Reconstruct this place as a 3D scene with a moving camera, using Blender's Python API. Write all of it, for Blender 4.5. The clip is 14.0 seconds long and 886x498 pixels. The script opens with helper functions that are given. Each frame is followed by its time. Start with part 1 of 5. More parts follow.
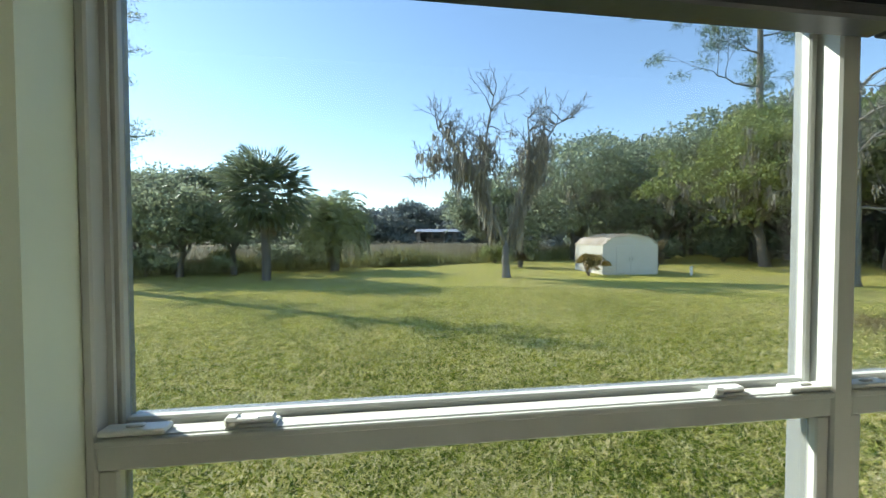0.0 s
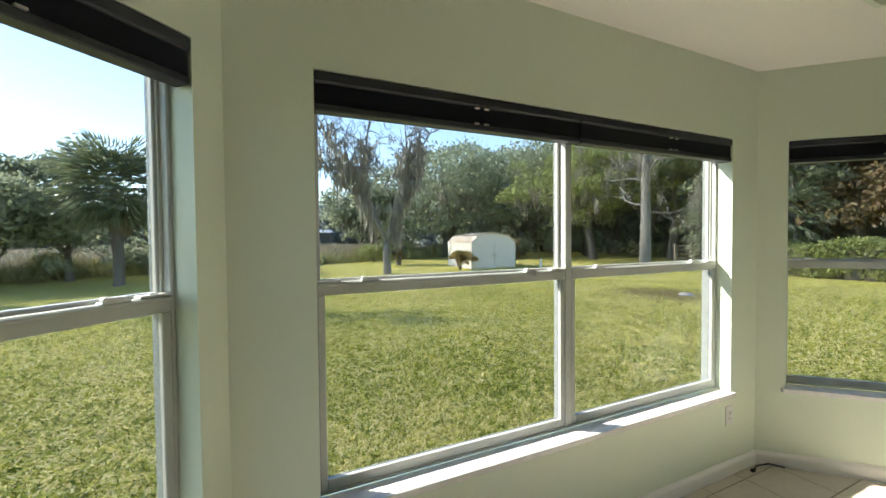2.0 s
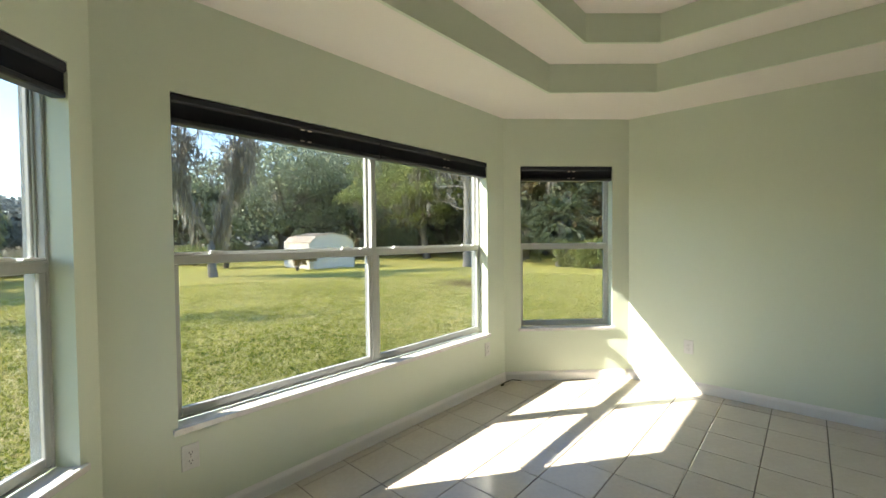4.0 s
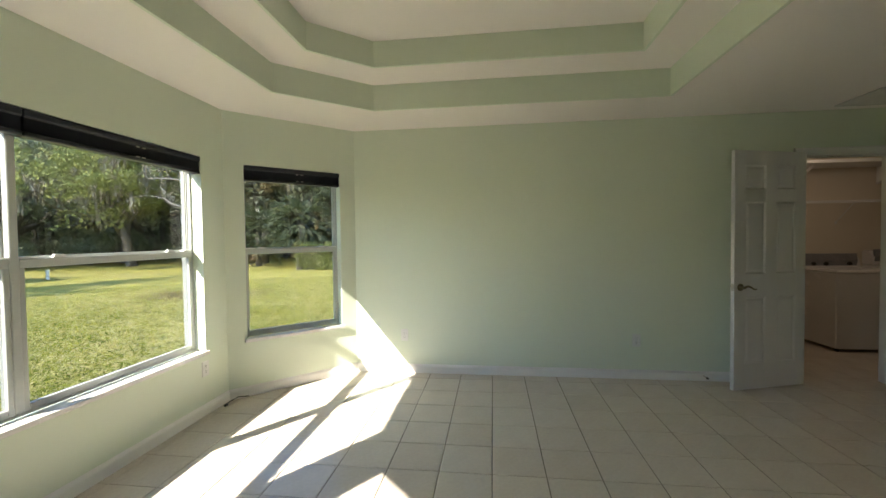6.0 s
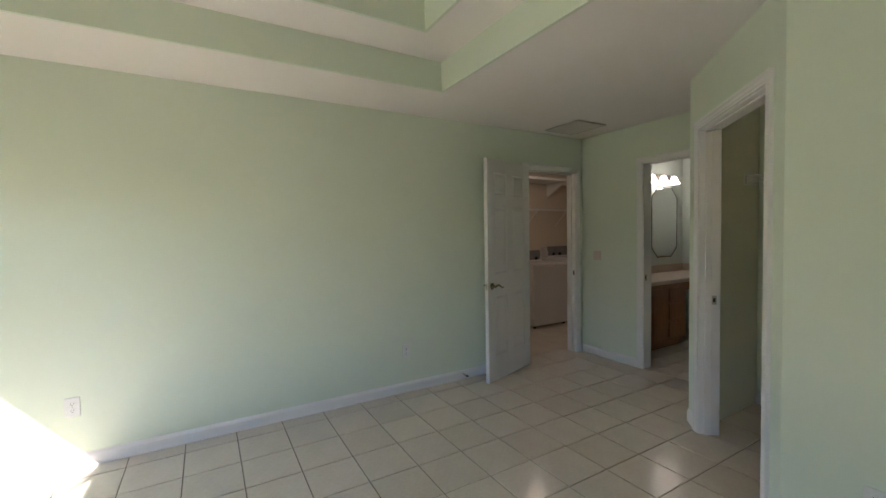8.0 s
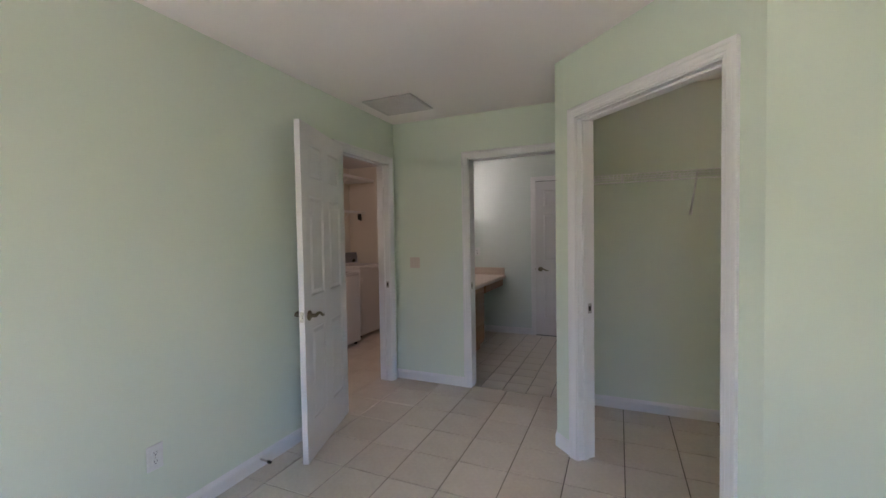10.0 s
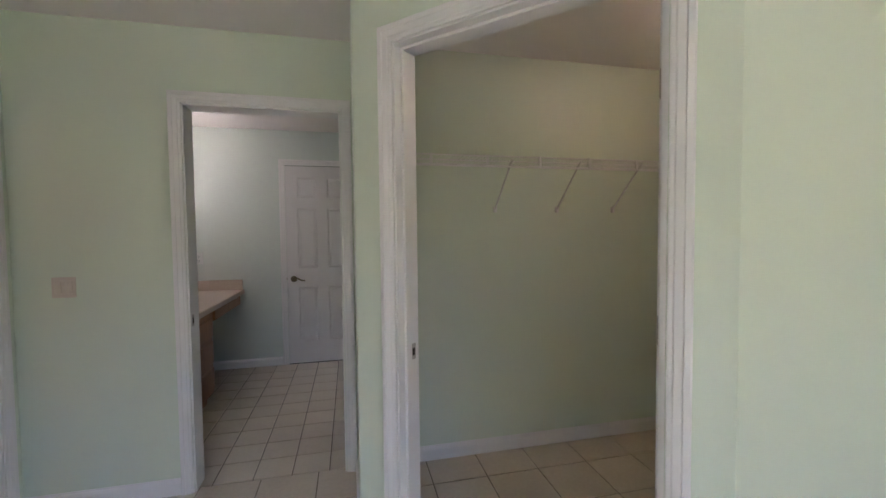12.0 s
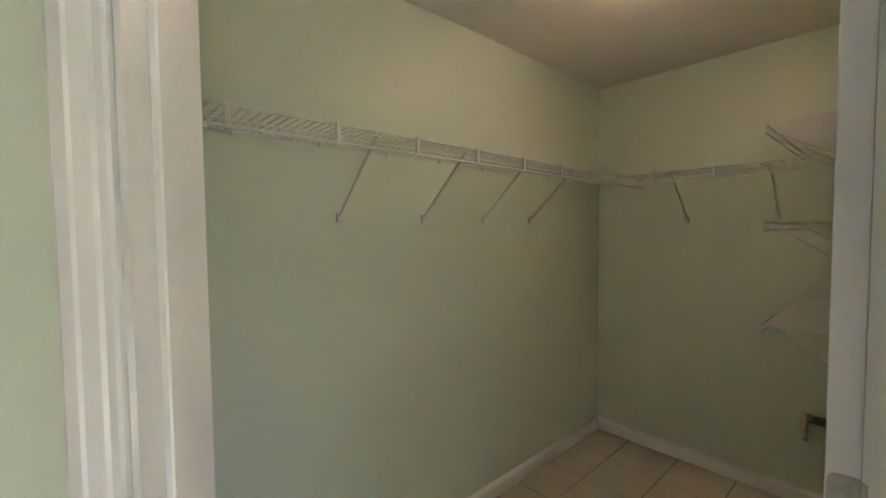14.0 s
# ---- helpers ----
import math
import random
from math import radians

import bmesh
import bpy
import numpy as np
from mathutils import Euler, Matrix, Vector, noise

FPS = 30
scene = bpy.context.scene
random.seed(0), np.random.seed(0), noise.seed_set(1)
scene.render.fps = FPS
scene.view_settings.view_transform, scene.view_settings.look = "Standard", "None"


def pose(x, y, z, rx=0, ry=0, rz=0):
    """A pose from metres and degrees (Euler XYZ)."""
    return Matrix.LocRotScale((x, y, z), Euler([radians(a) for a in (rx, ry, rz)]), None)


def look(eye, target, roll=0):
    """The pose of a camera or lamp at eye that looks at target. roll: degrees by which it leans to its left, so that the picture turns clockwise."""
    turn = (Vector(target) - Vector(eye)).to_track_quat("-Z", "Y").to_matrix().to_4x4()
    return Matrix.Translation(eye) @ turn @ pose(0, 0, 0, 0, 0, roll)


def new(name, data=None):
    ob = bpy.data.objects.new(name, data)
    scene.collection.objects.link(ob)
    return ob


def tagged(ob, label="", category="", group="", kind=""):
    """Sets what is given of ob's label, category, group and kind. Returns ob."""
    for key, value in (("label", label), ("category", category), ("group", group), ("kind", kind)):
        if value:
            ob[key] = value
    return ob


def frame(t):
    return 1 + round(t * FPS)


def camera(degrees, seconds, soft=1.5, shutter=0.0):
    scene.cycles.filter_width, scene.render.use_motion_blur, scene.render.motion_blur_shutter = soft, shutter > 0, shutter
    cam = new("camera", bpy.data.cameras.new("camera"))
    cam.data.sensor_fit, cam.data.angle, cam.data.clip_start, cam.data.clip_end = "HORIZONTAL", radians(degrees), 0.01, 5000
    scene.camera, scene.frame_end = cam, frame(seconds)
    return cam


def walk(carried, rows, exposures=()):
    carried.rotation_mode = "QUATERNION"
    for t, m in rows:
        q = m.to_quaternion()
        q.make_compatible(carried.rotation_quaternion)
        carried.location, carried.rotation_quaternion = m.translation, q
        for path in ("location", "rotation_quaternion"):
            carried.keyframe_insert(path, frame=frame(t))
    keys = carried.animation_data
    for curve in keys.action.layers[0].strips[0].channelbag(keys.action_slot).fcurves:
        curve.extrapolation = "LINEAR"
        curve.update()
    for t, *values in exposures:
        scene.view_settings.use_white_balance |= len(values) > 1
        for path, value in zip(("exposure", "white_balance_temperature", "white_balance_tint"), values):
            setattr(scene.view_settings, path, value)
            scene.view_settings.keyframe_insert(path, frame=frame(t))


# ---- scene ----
cam = camera(94.9, 14.0)
# seconds, eye, target, lean
PATH = [
    (0, (1.157, 0.96, 1.522), (1.445, 2.938, 1.465), -0.1),
    (0.5, (1.049, 0.75, 1.506), (1.405, 2.717, 1.455), -0.5),
    (1, (0.884, 0.545, 1.48), (1.4, 2.476, 1.424), -0.3),
    (1.5, (0.724, 0.291, 1.447), (1.429, 2.162, 1.393), -0.4),
    (2, (0.552, 0.067, 1.414), (1.427, 1.864, 1.36), -0.5),
    (2.2, (0.487, -0.02, 1.394), (1.409, 1.754, 1.346), -0.7),
    (4.3, (0.224, -0.688, 1.317), (1.817, 0.521, 1.26), -0.6),
    (4.5, (0.228, -0.735, 1.31), (1.889, 0.377, 1.251), -0.7),
    (5, (0.234, -0.79, 1.272), (2.048, 0.05, 1.229), -0.6),
    (5.5, (0.237, -0.802, 1.324), (2.157, -0.247, 1.264), -0.5),
    (6, (0.253, -0.732, 1.335), (2.238, -0.489, 1.28), -0.7),
    (6.5, (0.305, -0.632, 1.354), (2.3, -0.754, 1.293), -0.9),
    (7, (0.445, -0.579, 1.359), (2.387, -1.053, 1.292), -1.0),
    (7.5, (0.688, -0.568, 1.371), (2.532, -1.338, 1.295), -1.1),
    (8, (1.006, -0.574, 1.375), (2.732, -1.582, 1.298), -1.0),
    (8.2, (1.156, -0.564, 1.363), (2.824, -1.665, 1.289), -0.9),
    (10.3, (2.33, -1.03, 1.35), (2.948, -2.932, 1.272), -0.9),
    (10.6, (2.386, -1.183, 1.363), (2.825, -3.132, 1.269), -0.8),
    (11, (2.485, -1.402, 1.352), (2.652, -3.393, 1.257), -0.8),
    (11.5, (2.58, -1.656, 1.346), (2.435, -3.649, 1.269), -0.7),
    (12, (2.633, -1.939, 1.355), (2.186, -3.887, 1.272), -0.6),
    (12.5, (2.641, -2.209, 1.376), (1.917, -4.071, 1.293), -0.6),
    (13, (2.607, -2.474, 1.382), (1.632, -4.218, 1.294), -0.7),
    (13.4, (2.566, -2.663, 1.407), (1.444, -4.316, 1.313), -0.7),
    (13.7, (2.521, -2.764, 1.425), (1.3, -4.345, 1.327), -0.5),
    (14, (2.508, -2.863, 1.434), (1.175, -4.35, 1.344), -0.5),
]
EXPOSURES = [(0, 3.64, 6250, 2), (2, 4.0, 6500, 7), (5.0, 4.22, 6600, 9), (7.5, 4.62, 6200, 15), (10.3, 5.46, 5700, 28), (12.5, 5.64, 5750, 27), (14.0, 6.05, 5900, 20)]
walk(cam, [(t, look(eye, target, roll)) for t, eye, target, roll in PATH], EXPOSURES)
SUN_STRENGTH, SKY_STRENGTH = 1.2, 0.069
# grey put into clear panes to dim the sunlit garden against the room
GLASS_VIEW_DIM = (0.53, 0.53, 0.53)


# ---- world, sun, exposure ----
SUN_FROM = Vector((-1.38, 1.0, 1.215)).normalized()
world = bpy.data.worlds.new("sky")
scene.world = world
world.use_nodes = True
wn = world.node_tree.nodes
sky = wn.new("ShaderNodeTexSky")
sky.sky_type = "NISHITA"
sky.sun_disc = False
sky.sun_elevation = math.asin(SUN_FROM.z)
sky.sun_rotation = math.atan2(SUN_FROM.x, SUN_FROM.y)
sky.air_density, sky.dust_density, sky.ozone_density = 1.0, 0.1, 2.0
world.node_tree.links.new(sky.outputs[0], wn["Background"].inputs[0])
wn["Background"].inputs[1].default_value = SKY_STRENGTH
sun = new("sun", bpy.data.lights.new("sun", "SUN"))
sun.data.energy, sun.data.angle, sun.data.color = SUN_STRENGTH, radians(0.55), (1.0, 0.93, 0.82)
sun.matrix_world = look(SUN_FROM * 60, (0, 0, 0))


# ---- materials ----
def nodes_of(name, rough=0.5, metal=0.0, spec=0.5):
    m = bpy.data.materials.new(name)
    m.use_nodes = True
    n = m.node_tree.nodes
    b = n["Principled BSDF"]
    b.inputs["Roughness"].default_value = rough
    b.inputs["Metallic"].default_value = metal
    b.inputs["Specular IOR Level"].default_value = spec
    return m, n, m.node_tree.links, b


def surface(name, stops, scale=3.0, fine=60.0, rough=0.5, bump=0.0, metal=0.0, spec=0.5, bump_scale=None, obj_var=0.0, mixin=0.5, island=False, trans=0.0, stretch=(1, 1, 1), rough_var=0.08):
    """Procedural surface: a broad and a fine noise mixed into a colour ramp, with bump and uneven gloss."""
    m, n, l, b = nodes_of(name, rough, metal, spec)
    co = n.new("ShaderNodeTexCoord")
    mp = n.new("ShaderNodeMapping")
    mp.inputs["Scale"].default_value = stretch
    l.new(co.outputs["Object"], mp.inputs[0])
    a = n.new("ShaderNodeTexNoise")
    a.inputs["Scale"].default_value, a.inputs["Detail"].default_value = scale, 5
    c = n.new("ShaderNodeTexNoise")
    c.inputs["Scale"].default_value, c.inputs["Detail"].default_value = fine, 4
    l.new(mp.outputs[0], a.inputs["Vector"])
    l.new(mp.outputs[0], c.inputs["Vector"])
    mix = n.new("ShaderNodeMix")
    mix.inputs[0].default_value = mixin
    l.new(a.outputs[0], mix.inputs[2])
    l.new(c.outputs[0], mix.inputs[3])
    src = mix.outputs[0]
    if obj_var or island:
        info = n.new("ShaderNodeNewGeometry" if island else "ShaderNodeObjectInfo")
        off = n.new("ShaderNodeMath")
        off.operation = "MULTIPLY_ADD"
        off.inputs[1].default_value, off.inputs[2].default_value = obj_var, -obj_var / 2
        l.new(info.outputs["Random Per Island" if island else "Random"], off.inputs[0])
        add = n.new("ShaderNodeMath")
        l.new(src, add.inputs[0])
        l.new(off.outputs[0], add.inputs[1])
        src = add.outputs[0]
    r = n.new("ShaderNodeValToRGB")
    els = r.color_ramp.elements
    while len(els) < len(stops):
        els.new(0.5)
    for e, (p, col) in zip(els, stops):
        e.position, e.color = p, (*col, 1)
    l.new(src, r.inputs[0])
    l.new(r.outputs[0], b.inputs["Base Color"])
    rr = n.new("ShaderNodeMapRange")
    rr.inputs["To Min"].default_value, rr.inputs["To Max"].default_value = max(0.02, rough - rough_var), min(1, rough + rough_var)
    l.new(a.outputs[0], rr.inputs[0])
    l.new(rr.outputs[0], b.inputs["Roughness"])
    if bump:
        t = n.new("ShaderNodeTexNoise")
        t.inputs["Scale"].default_value, t.inputs["Detail"].default_value = bump_scale or fine, 3
        l.new(mp.outputs[0], t.inputs["Vector"])
        bp = n.new("ShaderNodeBump")
        bp.inputs["Strength"].default_value, bp.inputs["Distance"].default_value = 1.0, bump
        l.new(t.outputs[0], bp.inputs["Height"])
        l.new(bp.outputs[0], b.inputs["Normal"])
    if trans:
        b.inputs["Transmission Weight"].default_value = 0
        b.inputs["Subsurface Weight"].default_value = 0
        out = n["Material Output"]
        tr = n.new("ShaderNodeBsdfTranslucent")
        l.new(r.outputs[0], tr.inputs[0])
        ms = n.new("ShaderNodeMixShader")
        ms.inputs[0].default_value = trans
        l.new(b.outputs[0], ms.inputs[1])
        l.new(tr.outputs[0], ms.inputs[2])
        l.new(ms.outputs[0], out.inputs[0])
    return m


def duo(a, b, lo=0.35, hi=0.65):
    return [(lo, a), (hi, b)]


M = {}
M["wall"] = surface("wall_paint_green", duo((0.655, 0.722, 0.594), (0.677, 0.740, 0.612), 0.2, 0.8), 1.2, 90, 0.32, 0.0001, bump_scale=220, spec=0.35, rough_var=0.03)
M["wall_white"] = surface("wall_paint_grey", duo((0.615, 0.675, 0.615), (0.625, 0.685, 0.625), 0.2, 0.8), 1.2, 45, 0.45, 0.0001, bump_scale=160)
M["wall_beige"] = surface("wall_paint_beige", duo((0.67, 0.61, 0.51), (0.68, 0.62, 0.52), 0.2, 0.8), 1.2, 45, 0.5, 0.0001, bump_scale=160)
M["ceiling"] = surface("ceiling_paint", duo((0.83, 0.79, 0.75), (0.85, 0.81, 0.77), 0.2, 0.8), 1.0, 60, 0.6, 0.0004, bump_scale=110)
M["trim"] = surface("trim_paint_white", duo((0.765, 0.755, 0.735), (0.79, 0.78, 0.76), 0.2, 0.8), 0.8, 12, 0.3)
# white vinyl, coloured grey to put in the shade on its room side
M["vinyl"] = surface("window_vinyl_shaded", duo((0.42, 0.44, 0.415), (0.48, 0.50, 0.47), 0.2, 0.8), 2, 30, 0.32)
M["sill"] = surface("sill_marble", duo((0.70, 0.68, 0.66), (0.82, 0.81, 0.79)), 3, 25, 0.22, 0.0)
M["door"] = surface("door_paint", duo((0.72, 0.70, 0.69), (0.74, 0.72, 0.71), 0.2, 0.8), 2, 50, 0.3, 0.00004, bump_scale=120, stretch=(1, 1, 0.15))
M["tile"] = surface("floor_tile", duo((0.58, 0.515, 0.43), (0.67, 0.605, 0.515), 0.3, 0.7), 5, 45, 0.17, 0.0003, obj_var=0.22, bump_scale=14)
M["tile_bath"] = surface("floor_tile_bath", duo((0.60, 0.54, 0.46), (0.69, 0.63, 0.54), 0.3, 0.7), 5, 45, 0.3, 0.0003, obj_var=0.2, bump_scale=14)
M["grout"] = surface("grout", duo((0.11, 0.09, 0.07), (0.19, 0.16, 0.13)), 3, 60, 0.85, 0.001)
M["black"] = surface("blind_fabric", duo((0.007, 0.010, 0.018), (0.013, 0.018, 0.030)), 6, 120, 0.75, 0.0006)
M["black_rail"] = surface("blind_rail", duo((0.011, 0.015, 0.024), (0.020, 0.025, 0.036)), 6, 80, 0.4)
M["metal"] = surface("satin_nickel", duo((0.42, 0.39, 0.34), (0.55, 0.52, 0.46)), 20, 90, 0.3, metal=1.0)
M["brass"] = surface("aged_brass", duo((0.15, 0.125, 0.085), (0.27, 0.235, 0.165)), 25, 90, 0.32, metal=1.0)
# near-black for dark plastic and rubber, and for shade painted into gaps and holes
M["dark"] = surface("dark_gap", duo((0.015, 0.014, 0.013), (0.03, 0.028, 0.025)), 8, 60, 0.8)
M["plastic"] = surface("plate_plastic", duo((0.66, 0.67, 0.64), (0.73, 0.74, 0.71)), 8, 60, 0.35)
M["hinge"] = surface("tarnished_steel", duo((0.36, 0.34, 0.30), (0.52, 0.50, 0.45)), 20, 90, 0.4, 0.0003, spec=0.6, metal=0.6)
M["wire"] = surface("wire_white_vinyl", duo((0.70, 0.70, 0.68), (0.78, 0.78, 0.76)), 8, 60, 0.35)
M["enamel"] = surface("appliance_enamel", duo((0.66, 0.64, 0.63), (0.70, 0.68, 0.67)), 2, 60, 0.25)
M["panel_grey"] = surface("control_panel_grey", duo((0.17, 0.17, 0.18), (0.24, 0.24, 0.25)), 5, 60, 0.35)
M["counter"] = surface("counter_laminate", duo((0.50, 0.40, 0.32), (0.60, 0.49, 0.40)), 8, 160, 0.35)
M["almond"] = surface("almond_plastic", duo((0.60, 0.53, 0.45), (0.66, 0.59, 0.51)), 8, 60, 0.35)
M["vent"] = surface("vent_enamel", duo((0.50, 0.48, 0.45), (0.58, 0.56, 0.53)), 4, 60, 0.45)
M["oak"] = surface("oak_cabinet", duo((0.23, 0.10, 0.04), (0.38, 0.18, 0.075)), 4, 40, 0.35, 0.0006, stretch=(1, 1, 0.12))


def glass(name, tint):
    m = bpy.data.materials.new(name)
    m.use_nodes = True
    n, l = m.node_tree.nodes, m.node_tree.links
    n.remove(n["Principled BSDF"])
    t, g, x, f = n.new("ShaderNodeBsdfTransparent"), n.new("ShaderNodeBsdfGlossy"), n.new("ShaderNodeMixShader"), n.new("ShaderNodeLayerWeight")
    t.inputs[0].default_value = (*tint, 1)
    g.inputs["Roughness"].default_value = 0.01
    f.inputs[0].default_value = 0.5
    pw, sc = n.new("ShaderNodeMath"), n.new("ShaderNodeMath")
    pw.operation, sc.operation = "POWER", "MULTIPLY_ADD"
    pw.inputs[1].default_value = 4.0
    sc.inputs[1].default_value, sc.inputs[2].default_value = 0.35, 0.012
    l.new(f.outputs["Facing"], pw.inputs[0])
    l.new(pw.outputs[0], sc.inputs[0])
    l.new(sc.outputs[0], x.inputs[0])
    l.new(t.outputs[0], x.inputs[1])
    l.new(g.outputs[0], x.inputs[2])
    l.new(x.outputs[0], n["Material Output"].inputs[0])
    return m


M["glass"] = glass("view_dimming_glass", GLASS_VIEW_DIM)


def emitter(name, col, strength):
    m = bpy.data.materials.new(name)
    m.use_nodes = True
    n, l = m.node_tree.nodes, m.node_tree.links
    b = n["Principled BSDF"]
    b.inputs["Base Color"].default_value = (0.8, 0.78, 0.74, 1)
    b.inputs["Emission Color"].default_value = (*col, 1)
    b.inputs["Emission Strength"].default_value = strength
    return m


M["lamp_glass"] = emitter("lit_lamp_glass", (1.0, 0.87, 0.72), 0.35)
M["lamp_warm"] = emitter("lit_globe_glass", (1.0, 0.68, 0.38), 0.5)
mm, mn, ml, mb = nodes_of("mirror_silver", 0.03, 1.0)
mb.inputs["Base Color"].default_value = (0.85, 0.87, 0.86, 1)
M["mirror"] = mm


# ---- mesh helpers ----
def finish(bm, name):
    bmesh.ops.recalc_face_normals(bm, faces=bm.faces)
    me = bpy.data.meshes.new(name)
    bm.to_mesh(me)
    bm.free()
    return me


def part(name, bm, material, parent=None, label="", smooth=False):
    me = finish(bm, name)
    me.materials.append(M[material])
    if smooth:
        me.polygons.foreach_set("use_smooth", [True] * len(me.polygons))
    ob = new(name, me)
    if parent is not None:
        ob.parent = parent
    if label:
        ob["label"] = label
    return ob


def thing(name, m=None, label="", category="", group="", kind=""):
    ob = new(name)
    ob.empty_display_size = 0.1
    if m is not None:
        ob.matrix_basis = m
    return tagged(ob, label, category, group, kind)


def box(bm, x0, x1, y0, y1, z0, z1, bevel=0.0, seg=1, m=None):
    r = bmesh.ops.create_cube(bm, size=1.0)
    vs = r["verts"]
    for v in vs:
        v.co = Vector(((x0 + x1) / 2 + v.co.x * (x1 - x0), (y0 + y1) / 2 + v.co.y * (y1 - y0), (z0 + z1) / 2 + v.co.z * (z1 - z0)))
    if bevel:
        es = list({e for v in vs for e in v.link_edges})
        g = bmesh.ops.bevel(bm, geom=es, offset=bevel, segments=seg, affect="EDGES", profile=0.5)
        vs = list({v for f in g["faces"] for v in f.verts} | {v for v in vs if v.is_valid})
    if m is not None:
        bmesh.ops.transform(bm, matrix=m, verts=vs)
    return vs


def boxes(*specs, bevel=0.0):
    bm = bmesh.new()
    for s in specs:
        box(bm, *s, bevel=bevel)
    return bm


def tube(bm, pts, radius, sides=8, taper=None):
    """A tube along points; taper gives the radius at each point."""
    pts = [Vector(p) for p in pts]
    rings = []
    up = Vector((0, 0, 1))
    for i, p in enumerate(pts):
        d = (pts[min(i + 1, len(pts) - 1)] - pts[max(i - 1, 0)]).normalized()
        a = d.cross(up if abs(d.z) < 0.9 else Vector((1, 0, 0))).normalized()
        b = d.cross(a).normalized()
        r = taper[i] if taper else radius
        rings.append([bm.verts.new(p + (a * math.cos(2 * math.pi * k / sides) + b * math.sin(2 * math.pi * k / sides)) * r) for k in range(sides)])
    for r0, r1 in zip(rings, rings[1:]):
        for k in range(sides):
            bm.faces.new((r0[k], r0[(k + 1) % sides], r1[(k + 1) % sides], r1[k]))
    bm.faces.new(rings[0][::-1])
    bm.faces.new(rings[-1])
    return bm


def lathe(bm, profile, sides=20, m=None):
    """Turns (radius, height) points round the z axis."""
    rings = []
    for r, z in profile:
        rings.append([bm.verts.new((r * math.cos(2 * math.pi * k / sides), r * math.sin(2 * math.pi * k / sides), z)) for k in range(sides)])
    for r0, r1 in zip(rings, rings[1:]):
        for k in range(sides):
            bm.faces.new((r0[k], r0[(k + 1) % sides], r1[(k + 1) % sides], r1[k]))
    bm.faces.new(rings[0][::-1])
    bm.faces.new(rings[-1])
    if m is not None:
        bmesh.ops.transform(bm, matrix=m, verts=[v for r in rings for v in r])
    return bm


def prism(bm, pts, z0, z1):
    lo = [bm.verts.new((x, y, z0)) for x, y in pts]
    hi = [bm.verts.new((x, y, z1)) for x, y in pts]
    bm.faces.new(lo[::-1])
    bm.faces.new(hi)
    for i in range(len(pts)):
        j = (i + 1) % len(pts)
        bm.faces.new((lo[i], lo[j], hi[j], hi[i]))
    return bm


def along(p0, p1):
    """Frame of a wall: x along it, y outward (to the left of the way from p0 to p1), z up; and its length."""
    d = Vector((p1[0] - p0[0], p1[1] - p0[1], 0))
    n = d.normalized()
    m = Matrix(((n.x, -n.y, 0, p0[0]), (n.y, n.x, 0, p0[1]), (0, 0, 1, 0), (0, 0, 0, 1)))
    return m, d.length


CEIL = 2.405
SILL, HEAD = 0.49, 1.975
DOOR_H = 2.02


def wall(name, p0, p1, thick, material, openings=(), ext0=0.0, ext1=0.0, z1=CEIL + 0.02, label=""):
    m, length = along(p0, p1)
    bm = bmesh.new()
    s = -ext0
    for a, b, lo, hi in sorted(openings):
        box(bm, s, a, 0, thick, -0.05, z1)
        if lo > 0:
            box(bm, a, b, 0, thick, -0.05, lo)
        box(bm, a, b, 0, thick, hi, z1)
        s = b
    box(bm, s, length + ext1, 0, thick, -0.05, z1)
    ob = part(name, bm, material)
    ob.matrix_basis = m
    return tagged(ob, label or "painted plaster wall", "wall", kind="structure")


# ---- the plan ----
WIN_Y = 1.465
XR, XL = 4.2, -0.33
CR, CL = 3.37, 0.50          # corners of the bay's middle wall
BY = 0.635                   # where the bay's slanted walls meet the side walls
BACK = -4.272                # back wall of the alcove and the closet
SOUTH = -2.69
PB, PC = (2.61, -3.534), (1.766, -2.69)   # ends of the slanted closet wall
T_OUT, T_IN = 0.17, 0.115
SLANT = math.hypot(XR - CR, WIN_Y - BY)
W_MID = (0.765 - CL, 3.112 - CL)
W_SIDE = (0.155, 1.015)
W_LEFT = (SLANT - 0.955, SLANT - 0.10)
D1 = (BY + 3.425, BY + 4.165)      # laundry door, along the right wall
D2 = (XR - 3.450, XR - 2.675)      # bathroom door, along the back wall
DC = (0.198, 1.045)                # closet door, along its slanted wall

wall("wall_north", (CL, WIN_Y), (CR, WIN_Y), T_OUT, "wall", [(*W_MID, SILL - 0.03, HEAD)], 0.03, 0.03, label="pale green painted wall round the wide window")
wall("wall_northeast", (CR, WIN_Y), (XR, BY), T_OUT, "wall", [(*W_SIDE, SILL - 0.03, HEAD)], 0.03, 0.03, label="pale green slanted bay wall with a narrow window")
wall("wall_northwest", (XL, BY), (CL, WIN_Y), T_OUT, "wall", [(*W_LEFT, SILL - 0.03, HEAD)], 0.03, 0.03, label="pale green slanted bay wall with a narrow window")
wall("wall_east", (XR, BY), (XR, BACK), T_IN, "wall", [(*D1, 0, DOOR_H)], 0.1, 0.0, label="long pale green painted wall with the laundry doorway")
wall("wall_back", (XR + T_IN, BACK), (XL - 0.1, BACK), T_IN, "wall", [(D2[0] + T_IN, D2[1] + T_IN, 0, DOOR_H)], label="pale green back wall with the bathroom doorway")
wall("wall_alcove", (PB[0], BACK), PB, T_IN, "wall", label="short pale green wall beside the closet door")
